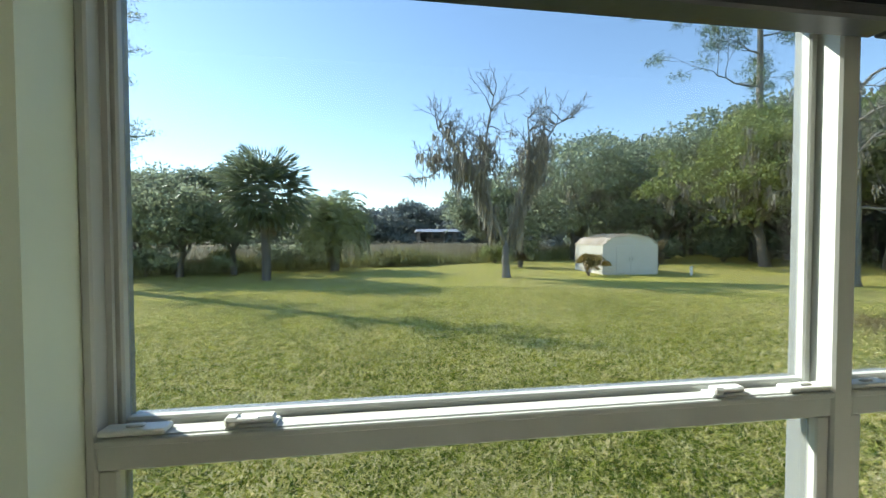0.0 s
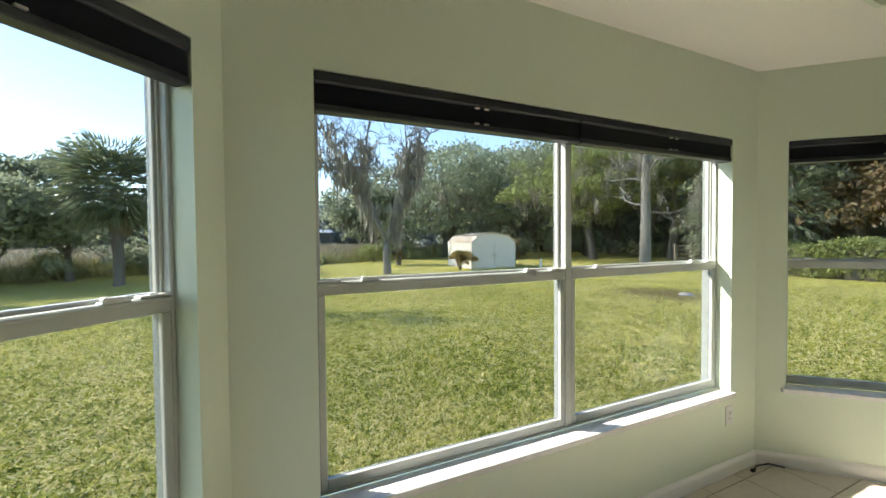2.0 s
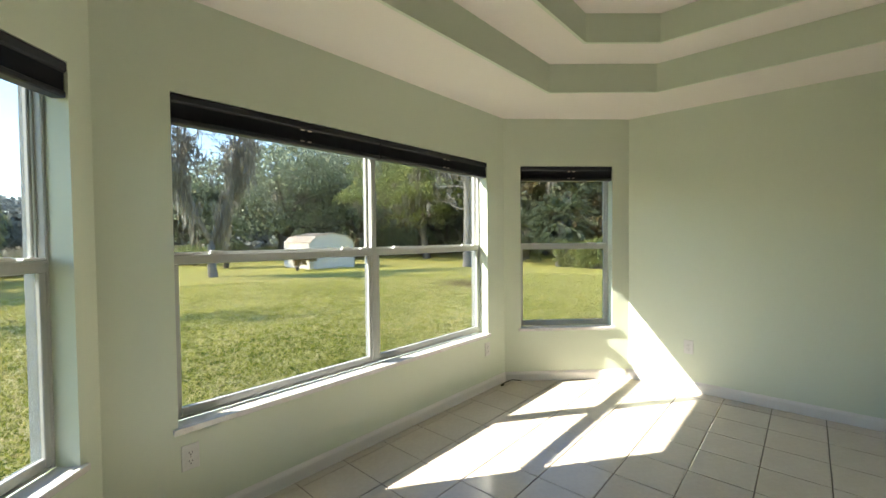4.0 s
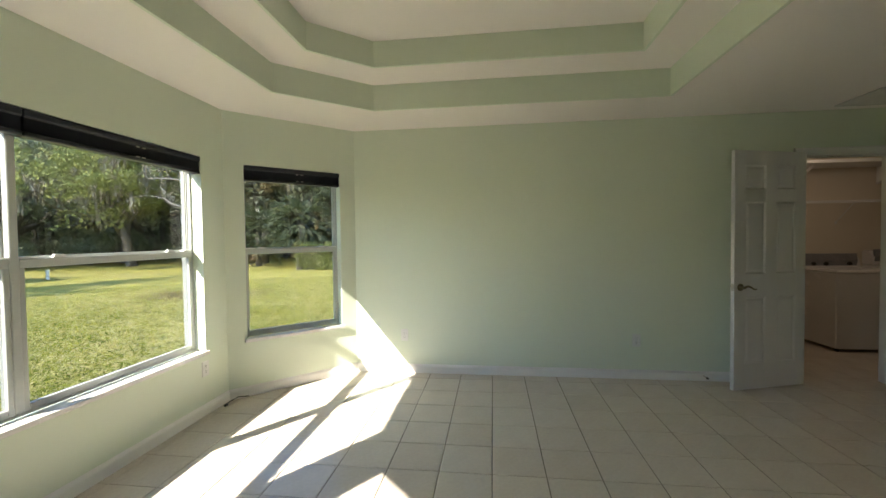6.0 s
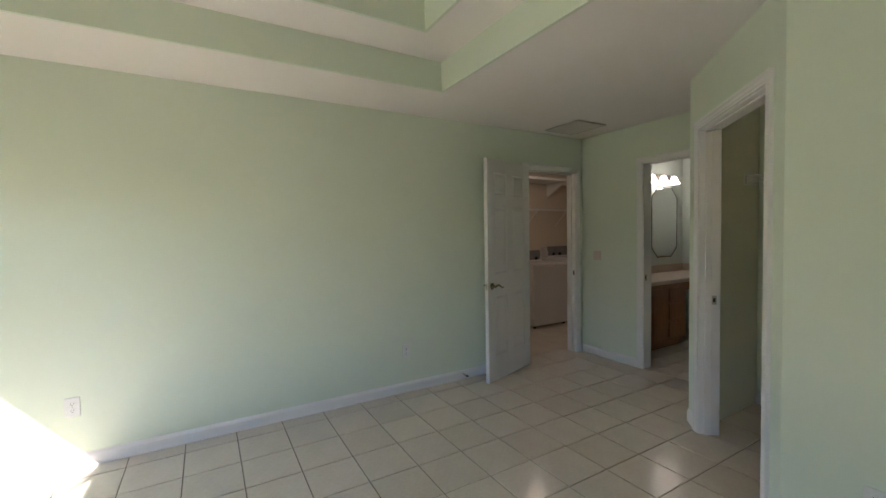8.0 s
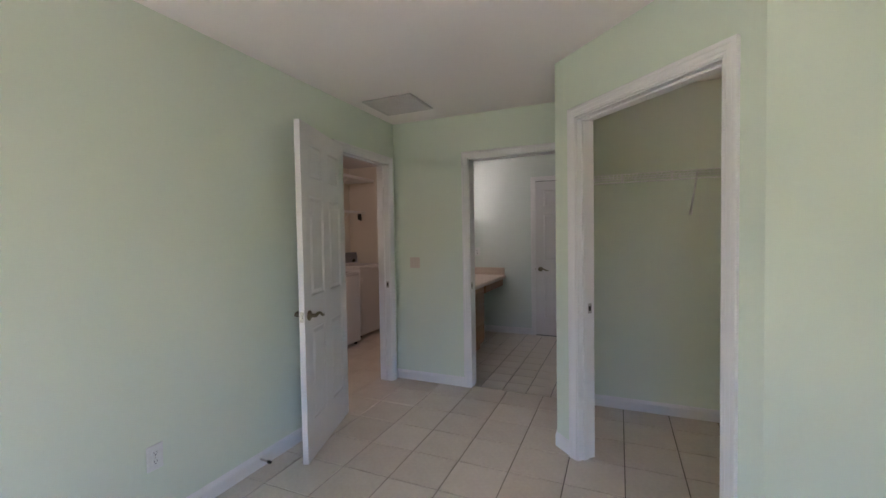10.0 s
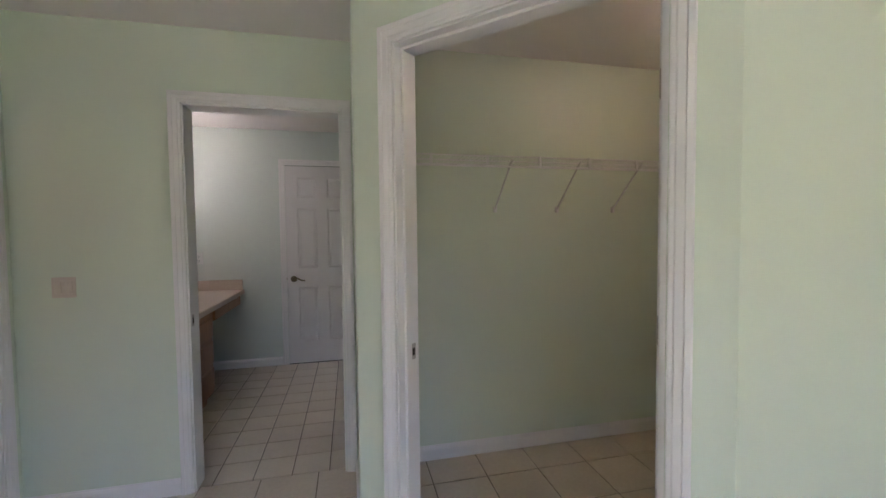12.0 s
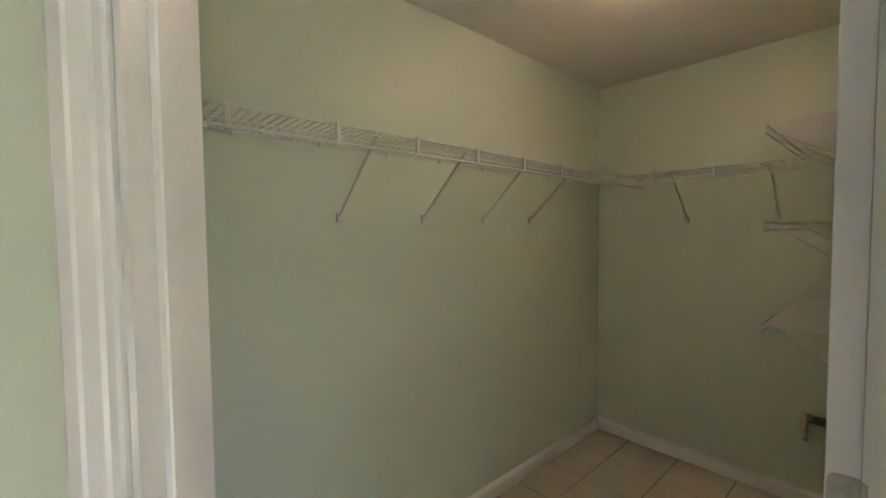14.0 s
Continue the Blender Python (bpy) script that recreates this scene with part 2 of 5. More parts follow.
wall("wall_closet_door", PB, PC, T_IN, "wall", [(*DC, 0, DOOR_H)], label="slanted pale green wall with the closet doorway")
wall("wall_south", PC, (XL, SOUTH), T_IN, "wall", ext1=0.1, label="pale green painted wall beside the closet")
wall("wall_west", (XL, SOUTH - T_IN), (XL, BY), T_OUT, "wall", ext1=0.1, label="plain pale green painted wall")
wall("wall_closet_west", (-0.238, BACK), (-0.238, SOUTH - T_IN), 0.09, "wall", label="pale green closet end wall")

# bathroom and laundry shells
BATH_Y, BATH_XR, BATH_XL = -6.37, 4.25, 1.9
wall("wall_bath_far", (BATH_XR + 0.1, BATH_Y), (BATH_XL - 0.1, BATH_Y), T_IN, "wall_white", label="pale grey-green bathroom wall")
wall("wall_bath_east", (BATH_XR, BACK - T_IN), (BATH_XR, BATH_Y), 0.06, "wall_white", label="pale bathroom wall behind the vanity")
wall("wall_bath_west", (BATH_XL, BATH_Y), (BATH_XL, BACK - T_IN), T_IN, "wall_white", label="pale bathroom wall")
LX, LN, LS = 6.08, -3.2, -6.14
wall("wall_laundry_east", (LX, LN), (LX, LS), T_IN, "wall_beige", ext0=0.1, ext1=0.1, label="beige laundry wall")
wall("wall_laundry_south", (LX, LS), (XR + T_IN, LS), T_IN, "wall_beige", label="beige laundry end wall")
wall("wall_laundry_north", (XR + T_IN, LN), (LX, LN), T_IN, "wall_beige", label="beige laundry end wall")
wall("wall_laundry_west", (XR + T_IN, LS), (XR + T_IN, BACK - 0.12), 0.005, "wall_beige", label="beige laundry side wall")

# floor slab, carried under every room
OUTLINE = [(-0.5, -6.55), (6.2, -6.55), (6.2, -3.05), (4.36, -3.05), (4.36, 0.70), (3.44, 1.635), (0.43, 1.635), (-0.5, 0.70)]
ob = part("floor", prism(bmesh.new(), OUTLINE, -0.4, -0.005), "grout")
tagged(ob, "cream ceramic tile floor with dark grout joints", "floor", kind="structure")

# ceiling with a two-step tray
T1 = [(3.60, 0.25), (3.05, 0.857), (0.82, 0.857), (0.27, 0.25), (0.27, -2.11), (3.60, -2.11)]
T2 = [(3.243, 0.14), (2.894, 0.516), (0.976, 0.516), (0.627, 0.14), (0.627, -1.789), (3.243, -1.789)]
Z1, Z2 = 2.61, 2.795


def ring(bm, outer, inner, z):
    vo = [bm.verts.new((x, y, z)) for x, y in outer]
    vi = [bm.verts.new((x, y, z)) for x, y in inner]
    es = [bm.edges.new((v[i], v[(i + 1) % len(v)])) for v in (vo, vi) for i in range(len(v))]
    bmesh.ops.triangle_fill(bm, use_beauty=True, use_dissolve=False, edges=es)


bm = bmesh.new()
ring(bm, OUTLINE, T1, CEIL)
ring(bm, T1, T2, Z1)
bm.faces.new([bm.verts.new((x, y, Z2)) for x, y in T2])
tagged(part("ceiling", bm, "ceiling"), "off-white ceiling with a two-step tray", "ceiling", kind="structure")
for nm, poly, z0, z1 in (("tray_riser", T1, CEIL - 0.004, Z1), ("tray_riser", T2, Z1 - 0.004, Z2)):
    bm = bmesh.new()
    n = len(poly)
    cx, cy = sum(p[0] for p in poly) / n, sum(p[1] for p in poly) / n
    for i in range(n):
        (xa, ya), (xb, yb) = poly[i], poly[(i + 1) % n]
        bm.faces.new([bm.verts.new(c) for c in ((xa, ya, z0), (xb, yb, z0), (xb, yb, z1), (xa, ya, z1))])
    bmesh.ops.remove_doubles(bm, verts=bm.verts, dist=0.001)
    bmesh.ops.solidify(bm, geom=bm.faces, thickness=0.02)
    tagged(part(nm, bm, "wall"), "pale green painted tray step", "ceiling trim", kind="structure")
# unseen slab, added to back the ceiling sheet and block sun from above
tagged(part("roof_deck", prism(bmesh.new(), OUTLINE, 2.9, 3.0), "dark"), "unseen slab added above the rooms to keep sunlight out", "roof", kind="structure")


# ---- skirting and door trim ----
def skirting(p0, p1, gaps=()):
    m, length = along(p0, p1)
    s = 0.0
    for a, b in list(gaps) + [(length, length)]:
        if a - s > 0.02:
            bm = bmesh.new()
            prof = [(0, 0), (-0.012, 0), (-0.012, 0.062), (-0.008, 0.074), (-0.004, 0.08), (-0.003, 0.086), (0, 0.086)]
            lo = [bm.verts.new((s, y, z)) for y, z in prof]
            hi = [bm.verts.new((a, y, z)) for y, z in prof]
            for i in range(len(prof)):
                j = (i + 1) % len(prof)
                bm.faces.new((lo[i], hi[i], hi[j], lo[j]))
            bm.faces.new(lo), bm.faces.new(hi[::-1])
            ob = part("baseboard", bm, "trim")
            ob.matrix_basis = m
            tagged(ob, "white painted baseboard along the wall", "baseboard", kind="structure")
        s = b


CAS = 0.06
skirting((CL, WIN_Y), (CR, WIN_Y))
skirting((CR, WIN_Y), (XR, BY))
skirting((XL, BY), (CL, WIN_Y))
skirting((XR, BY), (XR, BACK), [(D1[0] - CAS, D1[1] + CAS)])
skirting((XR, BACK), (PB[0], BACK), [(D2[0] - CAS, D2[1] + CAS)])
skirting((PB[0], BACK), PB)
skirting(PB, PC, [(DC[0] - CAS, DC[1] + CAS)])
skirting(PC, (XL, SOUTH))
skirting((XL, SOUTH), (XL, BY))
skirting((PB[0] - T_IN, BACK), (-0.238, BACK))
skirting((-0.238, BACK), (-0.238, SOUTH - T_IN))
skirting((-0.238, SOUTH - T_IN), (1.6, SOUTH - T_IN))
skirting((BATH_XR, BATH_Y), (BATH_XL, BATH_Y), [(BATH_XR - 3.26 - CAS, BATH_XR - 2.55 + CAS)])
skirting((LX, LN), (LX, LS))
skirting((LX, LS), (XR + T_IN, LS))


def casing(bm, s0, s1, h, y, sign):
    """Moulded casing swept round an opening with mitred corners; sign -1 faces the room."""
    prof = [(0.004, -0.002), (0.004, 0.010), (0.008, 0.012), (0.017, 0.012), (0.021, 0.015), (0.039, 0.017), (0.042, 0.020), (0.056, 0.020), (CAS, 0.018), (CAS, -0.002)]
    rows = []
    for u, v in prof:
        rows.append([bm.verts.new(c) for c in ((s0 - u, y + sign * v, 0), (s0 - u, y + sign * v, h + u), (s1 + u, y + sign * v, h + u), (s1 + u, y + sign * v, 0))])
    for a, b in zip(rows, rows[1:]):
        for k in range(3):
            bm.faces.new((a[k], a[k + 1], b[k + 1], b[k]))


def doorway(name, p0, p1, s0, s1, thick, label, stop_at=0.045):
    m, _ = along(p0, p1)
    door = thing(name, m, label, "door", kind="structure")
    bm = bmesh.new()
    casing(bm, s0, s1, DOOR_H, 0, -1)
    part("casing", bm, "trim", door, "white moulded door casing")
    bm = bmesh.new()
    casing(bm, s0, s1, DOOR_H, thick, 1)
    part("casing", bm, "trim", door, "white moulded door casing")
    j = 0.006
    bm = boxes((s0 - 0.002, s0 + j, -0.004, thick + 0.004, 0, DOOR_H), (s1 - j, s1 + 0.002, -0.004, thick + 0.004, 0, DOOR_H), (s0 + j, s1 - j, -0.004, thick + 0.004, DOOR_H - j, DOOR_H + 0.002))
    part("jamb", bm, "trim", door)
    if stop_at:
        bm = boxes((s0 + j, s0 + j + 0.011, stop_at, stop_at + 0.034, 0, DOOR_H - j), (s1 - j - 0.011, s1 - j, stop_at, stop_at + 0.034, 0, DOOR_H - j), (s0 + j, s1 - j, stop_at, stop_at + 0.034, DOOR_H - j - 0.011, DOOR_H - j), bevel=0.002)
        part("door_stop", bm, "trim", door)
    return door


def strike(door, s, side, y, z=0.905):
    bm = boxes((s - 0.001, s + 0.0015, y - 0.014, y + 0.014, z - 0.030, z + 0.030), bevel=0.0005)
    st = part("strike_plate", bm, "hinge", door, "metal strike plate")
    # dark block stands for the shade inside the hole
    part("latch_hole", boxes((s - 0.002, s + 0.0025, y - 0.007, y + 0.007, z - 0.014, z + 0.014)), "dark", st)


def hinge(door, x, y, z, m=None):
    bm = bmesh.new()
    box(bm, -0.001, 0.0012, -0.045, 0.0, -0.045, 0.045, 0.0005)
    box(bm, -0.0012, 0.001, 0.0, 0.045, -0.045, 0.045, 0.0005)
    for i in range(5):
        tube(bm, [(0, 0, -0.045 + i * 0.018), (0, 0, -0.045 + i * 0.018 + 0.0168)], 0.0058, 8)
    for a in (-0.028, 0.028):
        for b in (-0.03, 0.0, 0.03):
            tube(bm, [(-0.002, a + (0.006 if b == 0 else 0), b), (0.002, a + (0.006 if b == 0 else 0), b)], 0.0035, 6)
    h = part("hinge", bm, "hinge", door, "worn metal butt hinge")
    h.matrix_basis = pose(x, y, z) @ (m or Matrix())
    return h


def lever(parent, x, y, z, sign, way):
    """Lever handle on the face at y; sign is the way out of the face, way the side to which it points."""
    bm = bmesh.new()
    turn = pose(x, y, z, 90 if sign < 0 else -90)
    lathe(bm, [(0.0, 0.0), (0.031, 0.0), (0.031, 0.004), (0.027, 0.008), (0.012, 0.012), (0.010, 0.045), (0.0, 0.046)], 18, turn)
    pts, tap = [], []
    for i in range(9):
        f = i / 8
        pts.append((x + way * (-0.006 + 0.118 * f), y + sign * (0.046 + 0.006 * math.sin(f * 3.1)), z + 0.013 * math.sin(f * 5.2 + 0.2) - 0.004 * f))
        tap.append(0.0105 - 0.0045 * f)
    tube(bm, pts, 0.008, 8, tap)
    part("handle", bm, "brass", parent, "aged brass lever handle", smooth=True)


def leaf(name, parent, width, m, label, lever_z=0.875, hinges=()):
    """Six-panel leaf: x from the hinge to the free edge, y through its thickness, z up."""
    T = 0.035
    H = 2.025
    body = bmesh.new()
    st, mid = 0.105, 0.10
    rails = [(0.0, 0.22), (0.79, 0.98), (1.60, 1.70), (H - 0.115, H)]
    box(body, 0.03, width - 0.03, 0.0085, T - 0.0085, 0.05, H - 0.05)
    for a, b in ((0, st), (width - st, width), (width / 2 - mid / 2, width / 2 + mid / 2)):
        box(body, a, b, 0, T, 0, H, 0.0015)
    for a, b in rails:
        box(body, st - 0.001, width / 2 - mid / 2 + 0.001, 0.0004, T - 0.0004, a, b)
        box(body, width / 2 + mid / 2 - 0.001, width - st + 0.001, 0.0004, T - 0.0004, a, b)
    ob = part(name, body, "door", parent, label)
    ob.matrix_basis = m
    for (a0, a1) in ((st, width / 2 - mid / 2), (width / 2 + mid / 2, width - st)):
        for (z0, z1) in ((0.22, 0.79), (0.98, 1.60), (1.70, H - 0.115)):
            bm = bmesh.new()
            for y0, s in ((0.0085, -1), (T - 0.0085, 1)):
                ring0 = [(a0, z0), (a1, z0), (a1, z1), (a0, z1)]
                levels = [(0.0, 0.007), (0.004, 0.0078), (0.014, 0.0005), (0.020, 0.0005), (0.040, 0.0062)]
                prev = None
                for ins, out in levels:
                    cur = [bm.verts.new((x + (ins if x == a0 else -ins), y0 + s * out, z + (ins if z == z0 else -ins))) for x, z in ring0]
                    if prev:
                        for k in range(4):
                            bm.faces.new((prev[k], prev[(k + 1) % 4], cur[(k + 1) % 4], cur[k]))
                    prev = cur
                bm.faces.new(prev)
            part("panel", bm, "door", ob)
    lever(ob, width - 0.062, 0, lever_z, -1, -1)
    lever(ob, width - 0.062, T, lever_z, 1, -1)
    part("latch_plate", boxes((width - 0.001, width + 0.0015, T / 2 - 0.012, T / 2 + 0.012, lever_z - 0.03, lever_z + 0.03), (width, width + 0.012, T / 2 - 0.006, T / 2 + 0.006, lever_z - 0.01, lever_z + 0.01), bevel=0.0008), "metal", ob, "metal latch plate")
    for z in hinges:
        bm = bmesh.new()
        rim = [(0.0, -0.045), (0.022, -0.045)] + [(0.022 + 0.011 * math.sin(k * math.pi / 8), -0.034 - 0.011 * math.cos(k * math.pi / 8)) for k in range(1, 5)]
        rim += [(y, -zz) for y, zz in rim[::-1]]
        face0, face1 = [[bm.verts.new((x, y, z + zz)) for y, zz in rim] for x in (-0.0018, 0.0005)]
        bm.faces.new(face0[::-1]), bm.faces.new(face1)
        for k in range(len(rim)):
            bm.faces.new((face0[k], face0[(k + 1) % len(rim)], face1[(k + 1) % len(rim)], face1[k]))
        for i in range(5):
            tube(bm, [(-0.004, -0.003, z - 0.045 + i * 0.018), (-0.004, -0.003, z - 0.0282 + i * 0.018)], 0.006, 8)
        for dy, dz in ((0.012, -0.03), (0.022, -0.012), (0.022, 0.012), (0.012, 0.03)):
            tube(bm, [(-0.0012, dy, z + dz), (-0.0028, dy, z + dz)], 0.0036, 8)
        part("hinge", bm, "hinge", ob, "worn metal butt hinge")
    return ob


# ---- doors ----
door = doorway("door_1", (XR, BY), (XR, BACK), *D1, T_IN, "white casing round the open laundry doorway", 0.045)
strike(door, D1[1] - 0.006, -1, 0.022)
hx, hy = D1[0] + 0.004, -0.012
leaf("leaf", door, 0.735, pose(hx, hy, 0.012, 0, 0, 198), "white six-panel door standing wide open")
for z in (0.28, 1.05, 1.8):
    hinge(door, D1[0] + 0.002, -0.006, z)

door = doorway("door_2", (XR, BACK), (PB[0], BACK), *D2, T_IN, "white casing round the bathroom doorway", 0)
strike(door, D2[0] + 0.006, 1, 0.03)
strike(door, D2[1] - 0.008, -1, 0.03)

door = doorway("door_3", PB, PC, *DC, T_IN, "white casing round the open closet doorway", 0.03)
strike(door, DC[0] + 0.006, 1, 0.085)
leaf("leaf", door, 0.79, pose(DC[1] - 0.003, T_IN + 0.006, 0.012, 0, 0, 48.4), "white six-panel closet door folded back inside", 0.908, (0.28, 1.06, 1.745))

m, _ = along((BATH_XR, BATH_Y), (BATH_XL, BATH_Y))
door = thing("door_4", m, "closed white six-panel door at the bathroom's end", "door", kind="structure")
a, b = BATH_XR - 3.262, BATH_XR - 2.55
bm = bmesh.new()
casing(bm, a, b, 2.05, 0, -1)
part("casing", bm, "trim", door)
# dark sheet behind the leaf paints the shade in the joint round it
part("gap", boxes((a, b, -0.006, -0.001, 0.0, 2.05)), "dark", door)
leaf("leaf", door, b - a - 0.008, pose(b - 0.004, -0.004, 0.016, 0, 0, 180), "closed white six-panel door")


# ---- windows and blinds ----
def window(name, p0, p1, s0, s1, units, label):
    m, _ = along(p0, p1)
    w = thing(name, m, label, "window", kind="structure")
    z0, z1 = SILL, HEAD
    F0, F1 = 0.085, 0.165
    fr = 0.014
    part("window_sill", boxes((s0 - 0.022, s1 + 0.022, -0.022, 0.0, z0 - 0.028, z0), (s0 + 0.001, s1 - 0.001, -0.001, F0, z0 - 0.028, z0), bevel=0.003), "sill", w, "white cultured-marble window sill")
    bm = bmesh.new()
    for q in ((s0, s0 + fr, F0, F1, z0, z1), (s1 - fr, s1, F0, F1, z0, z1), (s0 + fr, s1 - fr, F0, F1, z1 - 0.04, z1), (s0 + fr, s1 - fr, F0, F1, z0, z0 + 0.015)):
        box(bm, *q, bevel=0.003)
    for q in ((s0 + fr, s0 + fr + 0.008, F0 + 0.026, F0 + 0.032, z0 + 0.015, z1 - 0.04), (s1 - fr - 0.008, s1 - fr, F0 + 0.026, F0 + 0.032, z0 + 0.015, z1 - 0.04)):
        box(bm, *q)
    part("window_frame", bm, "vinyl", w, "white vinyl window frame with room-side shade in its grey colour")
    spans = [(s0 + fr, s1 - fr)]
    if units == 2:
        c = (s0 + s1) / 2
        part("mullion", boxes((c - 0.02, c + 0.02, F0 - 0.004, F1, z0 + 0.015, z1 - 0.04), bevel=0.004), "vinyl", w)
        spans = [(s0 + fr, c - 0.02), (c + 0.02, s1 - fr)]
    zm = 1.212
    for a, b in spans:
        bm = bmesh.new()
        y0, y1 = F0 + 0.034, F0 + 0.064
        for q in ((a, a + 0.016, y0, y1, zm + 0.01, z1 - 0.04), (b - 0.016, b, y0, y1, zm + 0.01, z1 - 0.04), (a + 0.016, b - 0.016, y0, y1, z1 - 0.075, z1 - 0.04), (a + 0.016, b - 0.016, y0, y1, zm + 0.005, zm + 0.056)):
            box(bm, *q, bevel=0.003)
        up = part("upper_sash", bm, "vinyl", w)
        g = part("pane", boxes((a + 0.012, b - 0.012, y0 + 0.013, y0 + 0.016, zm + 0.05, z1 - 0.07)), "glass", up, "clear glass pane, greyed to dim the view outdoors")
        # no shadow from the greyed pane, so daylight enters undimmed
        g.visible_shadow = False
        bm = bmesh.new()
        y0, y1 = F0 + 0.001, F0 + 0.031
        for q in ((a, a + 0.026, y0, y1, z0 + 0.015, zm), (b - 0.026, b, y0, y1, z0 + 0.015, zm), (a + 0.026, b - 0.026, y0, y1, z0 + 0.015, z0 + 0.052), (a, b, y0 - 0.003, y1, zm, zm + 0.046)):
            box(bm, *q, bevel=0.003)
        box(bm, a, b, y0 - 0.008, y0, zm + 0.034, zm + 0.044, bevel=0.002)
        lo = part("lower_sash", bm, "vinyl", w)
        g = part("pane", boxes((a + 0.022, b - 0.022, y0 + 0.013, y0 + 0.016, z0 + 0.048, zm + 0.004)), "glass", lo, "clear glass pane, greyed to dim the view outdoors")
        g.visible_shadow = False
        zt = zm + 0.046
        for s in ((b - a) * 0.17, (b - a) * 0.83):
            x = a + s
            bm = bmesh.new()
            box(bm, x - 0.034, x + 0.034, y0 - 0.001, y0 + 0.026, zt, zt + 0.004, 0.001)
            box(bm, x - 0.02, x + 0.03, y0 + 0.002, y0 + 0.022, zt + 0.004, zt + 0.013, 0.003)
            box(bm, x - 0.034, x - 0.016, y0 - 0.006, y0 + 0.012, zt + 0.004, zt + 0.017, 0.003)
            box(bm, x - 0.03, x + 0.012, y0 - 0.007, y0 + 0.002, zt + 0.010, zt + 0.015, 0.002)
            part("sash_lock", bm, "plastic", lo, "cream sash lock")
        for x0, x1, in ((a + 0.002, a + 0.085), (b - 0.085, b - 0.002)):
            bm = bmesh.new()
            box(bm, x0, x1, y0 - 0.004, y0 + 0.022, zt, zt + 0.008, 0.002)
            box(bm, (x0 + x1) / 2 - 0.012, (x0 + x1) / 2 + 0.012, y0 + 0.004, y0 + 0.014, zt + 0.008, zt + 0.012, 0.002)
            part("tilt_latch", bm, "plastic", lo, "white tilt latch")
    return m


def blind(m, s0, s1, label):
    b = thing("window_blind", m, label, "blind", "dark blinds drawn up")
    t = HEAD - 0.002
    part("headrail", boxes((s0, s1, 0.002, 0.058, t - 0.040, t), (s0, s1, -0.001, 0.004, t - 0.036, t - 0.004), bevel=0.003), "black_rail", b)
    z = t - 0.040
    prof = []
    while z > t - 0.105:
        prof += [(0.012, z), (0.006, z - 0.0028)]
        z -= 0.0056
    prof += [(0.012, z)]
    prof += [(0.06 - y, zz) for y, zz in prof[::-1]]
    bm = bmesh.new()
    e0 = [bm.verts.new((s0 + 0.003, y, zz)) for y, zz in prof]
    e1 = [bm.verts.new((s1 - 0.003, y, zz)) for y, zz in prof]
    for i in range(len(prof)):
        j = (i + 1) % len(prof)
        bm.faces.new((e0[i], e0[j], e1[j], e1[i]))
    bm.faces.new(e0[::-1]), bm.faces.new(e1)
    part("folded_fabric", bm, "black", b, "folded charcoal cellular fabric")
    part("bottom_rail", boxes((s0 + 0.001, s1 - 0.001, 0.003, 0.057, z - 0.024, z), bevel=0.004), "black_rail", b)
    c = s0 + (s1 - s0) * 0.55
    for dx in (-0.022, 0.022):
        part("clip", boxes((c + dx - 0.011, c + dx + 0.011, -0.006, 0.004, t - 0.051, t - 0.043), (c + dx - 0.006, c + dx + 0.006, -0.008, -0.003, t - 0.049, t - 0.046), bevel=0.0015), "metal", b, "small metal clip")
        part("clip", boxes((c + dx - 0.011, c + dx + 0.011, -0.004, 0.006, z - 0.003, z + 0.004), bevel=0.0015), "metal", b, "small metal clip")


m = window("window_1", (CL, WIN_Y), (CR, WIN_Y), *W_MID, 2, "wide white double-hung window pair, closed")
c = sum(W_MID) / 2
blind(m, W_MID[0] + 0.003, c - 0.003, "charcoal cellular blind drawn up over the wide window")
blind(m, c + 0.003, W_MID[1] - 0.003, "charcoal cellular blind drawn up over the wide window")
m = window("window_2", (CR, WIN_Y), (XR, BY), *W_SIDE, 1, "narrow white double-hung window in the slanted bay wall")
blind(m, W_SIDE[0] + 0.003, W_SIDE[1] - 0.003, "charcoal cellular blind drawn up over a narrow window")
m = window("window_3", (XL, BY), (CL, WIN_Y), *W_LEFT, 1, "narrow white double-hung window in the slanted bay wall")
blind(m, W_LEFT[0] + 0.003, W_LEFT[1] - 0.003, "charcoal cellular blind drawn up over a narrow window")


# ---- outlets, switch, vent, door stop ----
def outlet(m, label):
    o = thing("wall_outlet", m, label, "outlet", "wall outlets")
    part("plate", boxes((-0.036, 0.036, -0.006, 0, -0.058, 0.058), bevel=0.002), "plastic", o)
    for z in (-0.02, 0.02):
        bm = bmesh.new()
        tube(bm, [(0, -0.0055, z), (0, -0.0085, z)], 0.0165, 14)
        r = part("receptacle", bm, "plastic", o)
        # dark blocks paint the shade of the plug openings
        part("slots", boxes((-0.0075, -0.0055, -0.0092, -0.008, z - 0.002, z + 0.007), (0.0055, 0.0075, -0.0092, -0.008, z - 0.002, z + 0.006), (-0.0022, 0.0022, -0.0092, -0.008, z - 0.011, z - 0.006)), "dark", r)
    bm = bmesh.new()
    tube(bm, [(0, -0.005, 0), (0, -0.0075, 0)], 0.003, 8)
    part("screw", bm, "metal", o)


def on_wall(p0, p1, s, z):
    return along(p0, p1)[0] @ pose(s, 0, z)


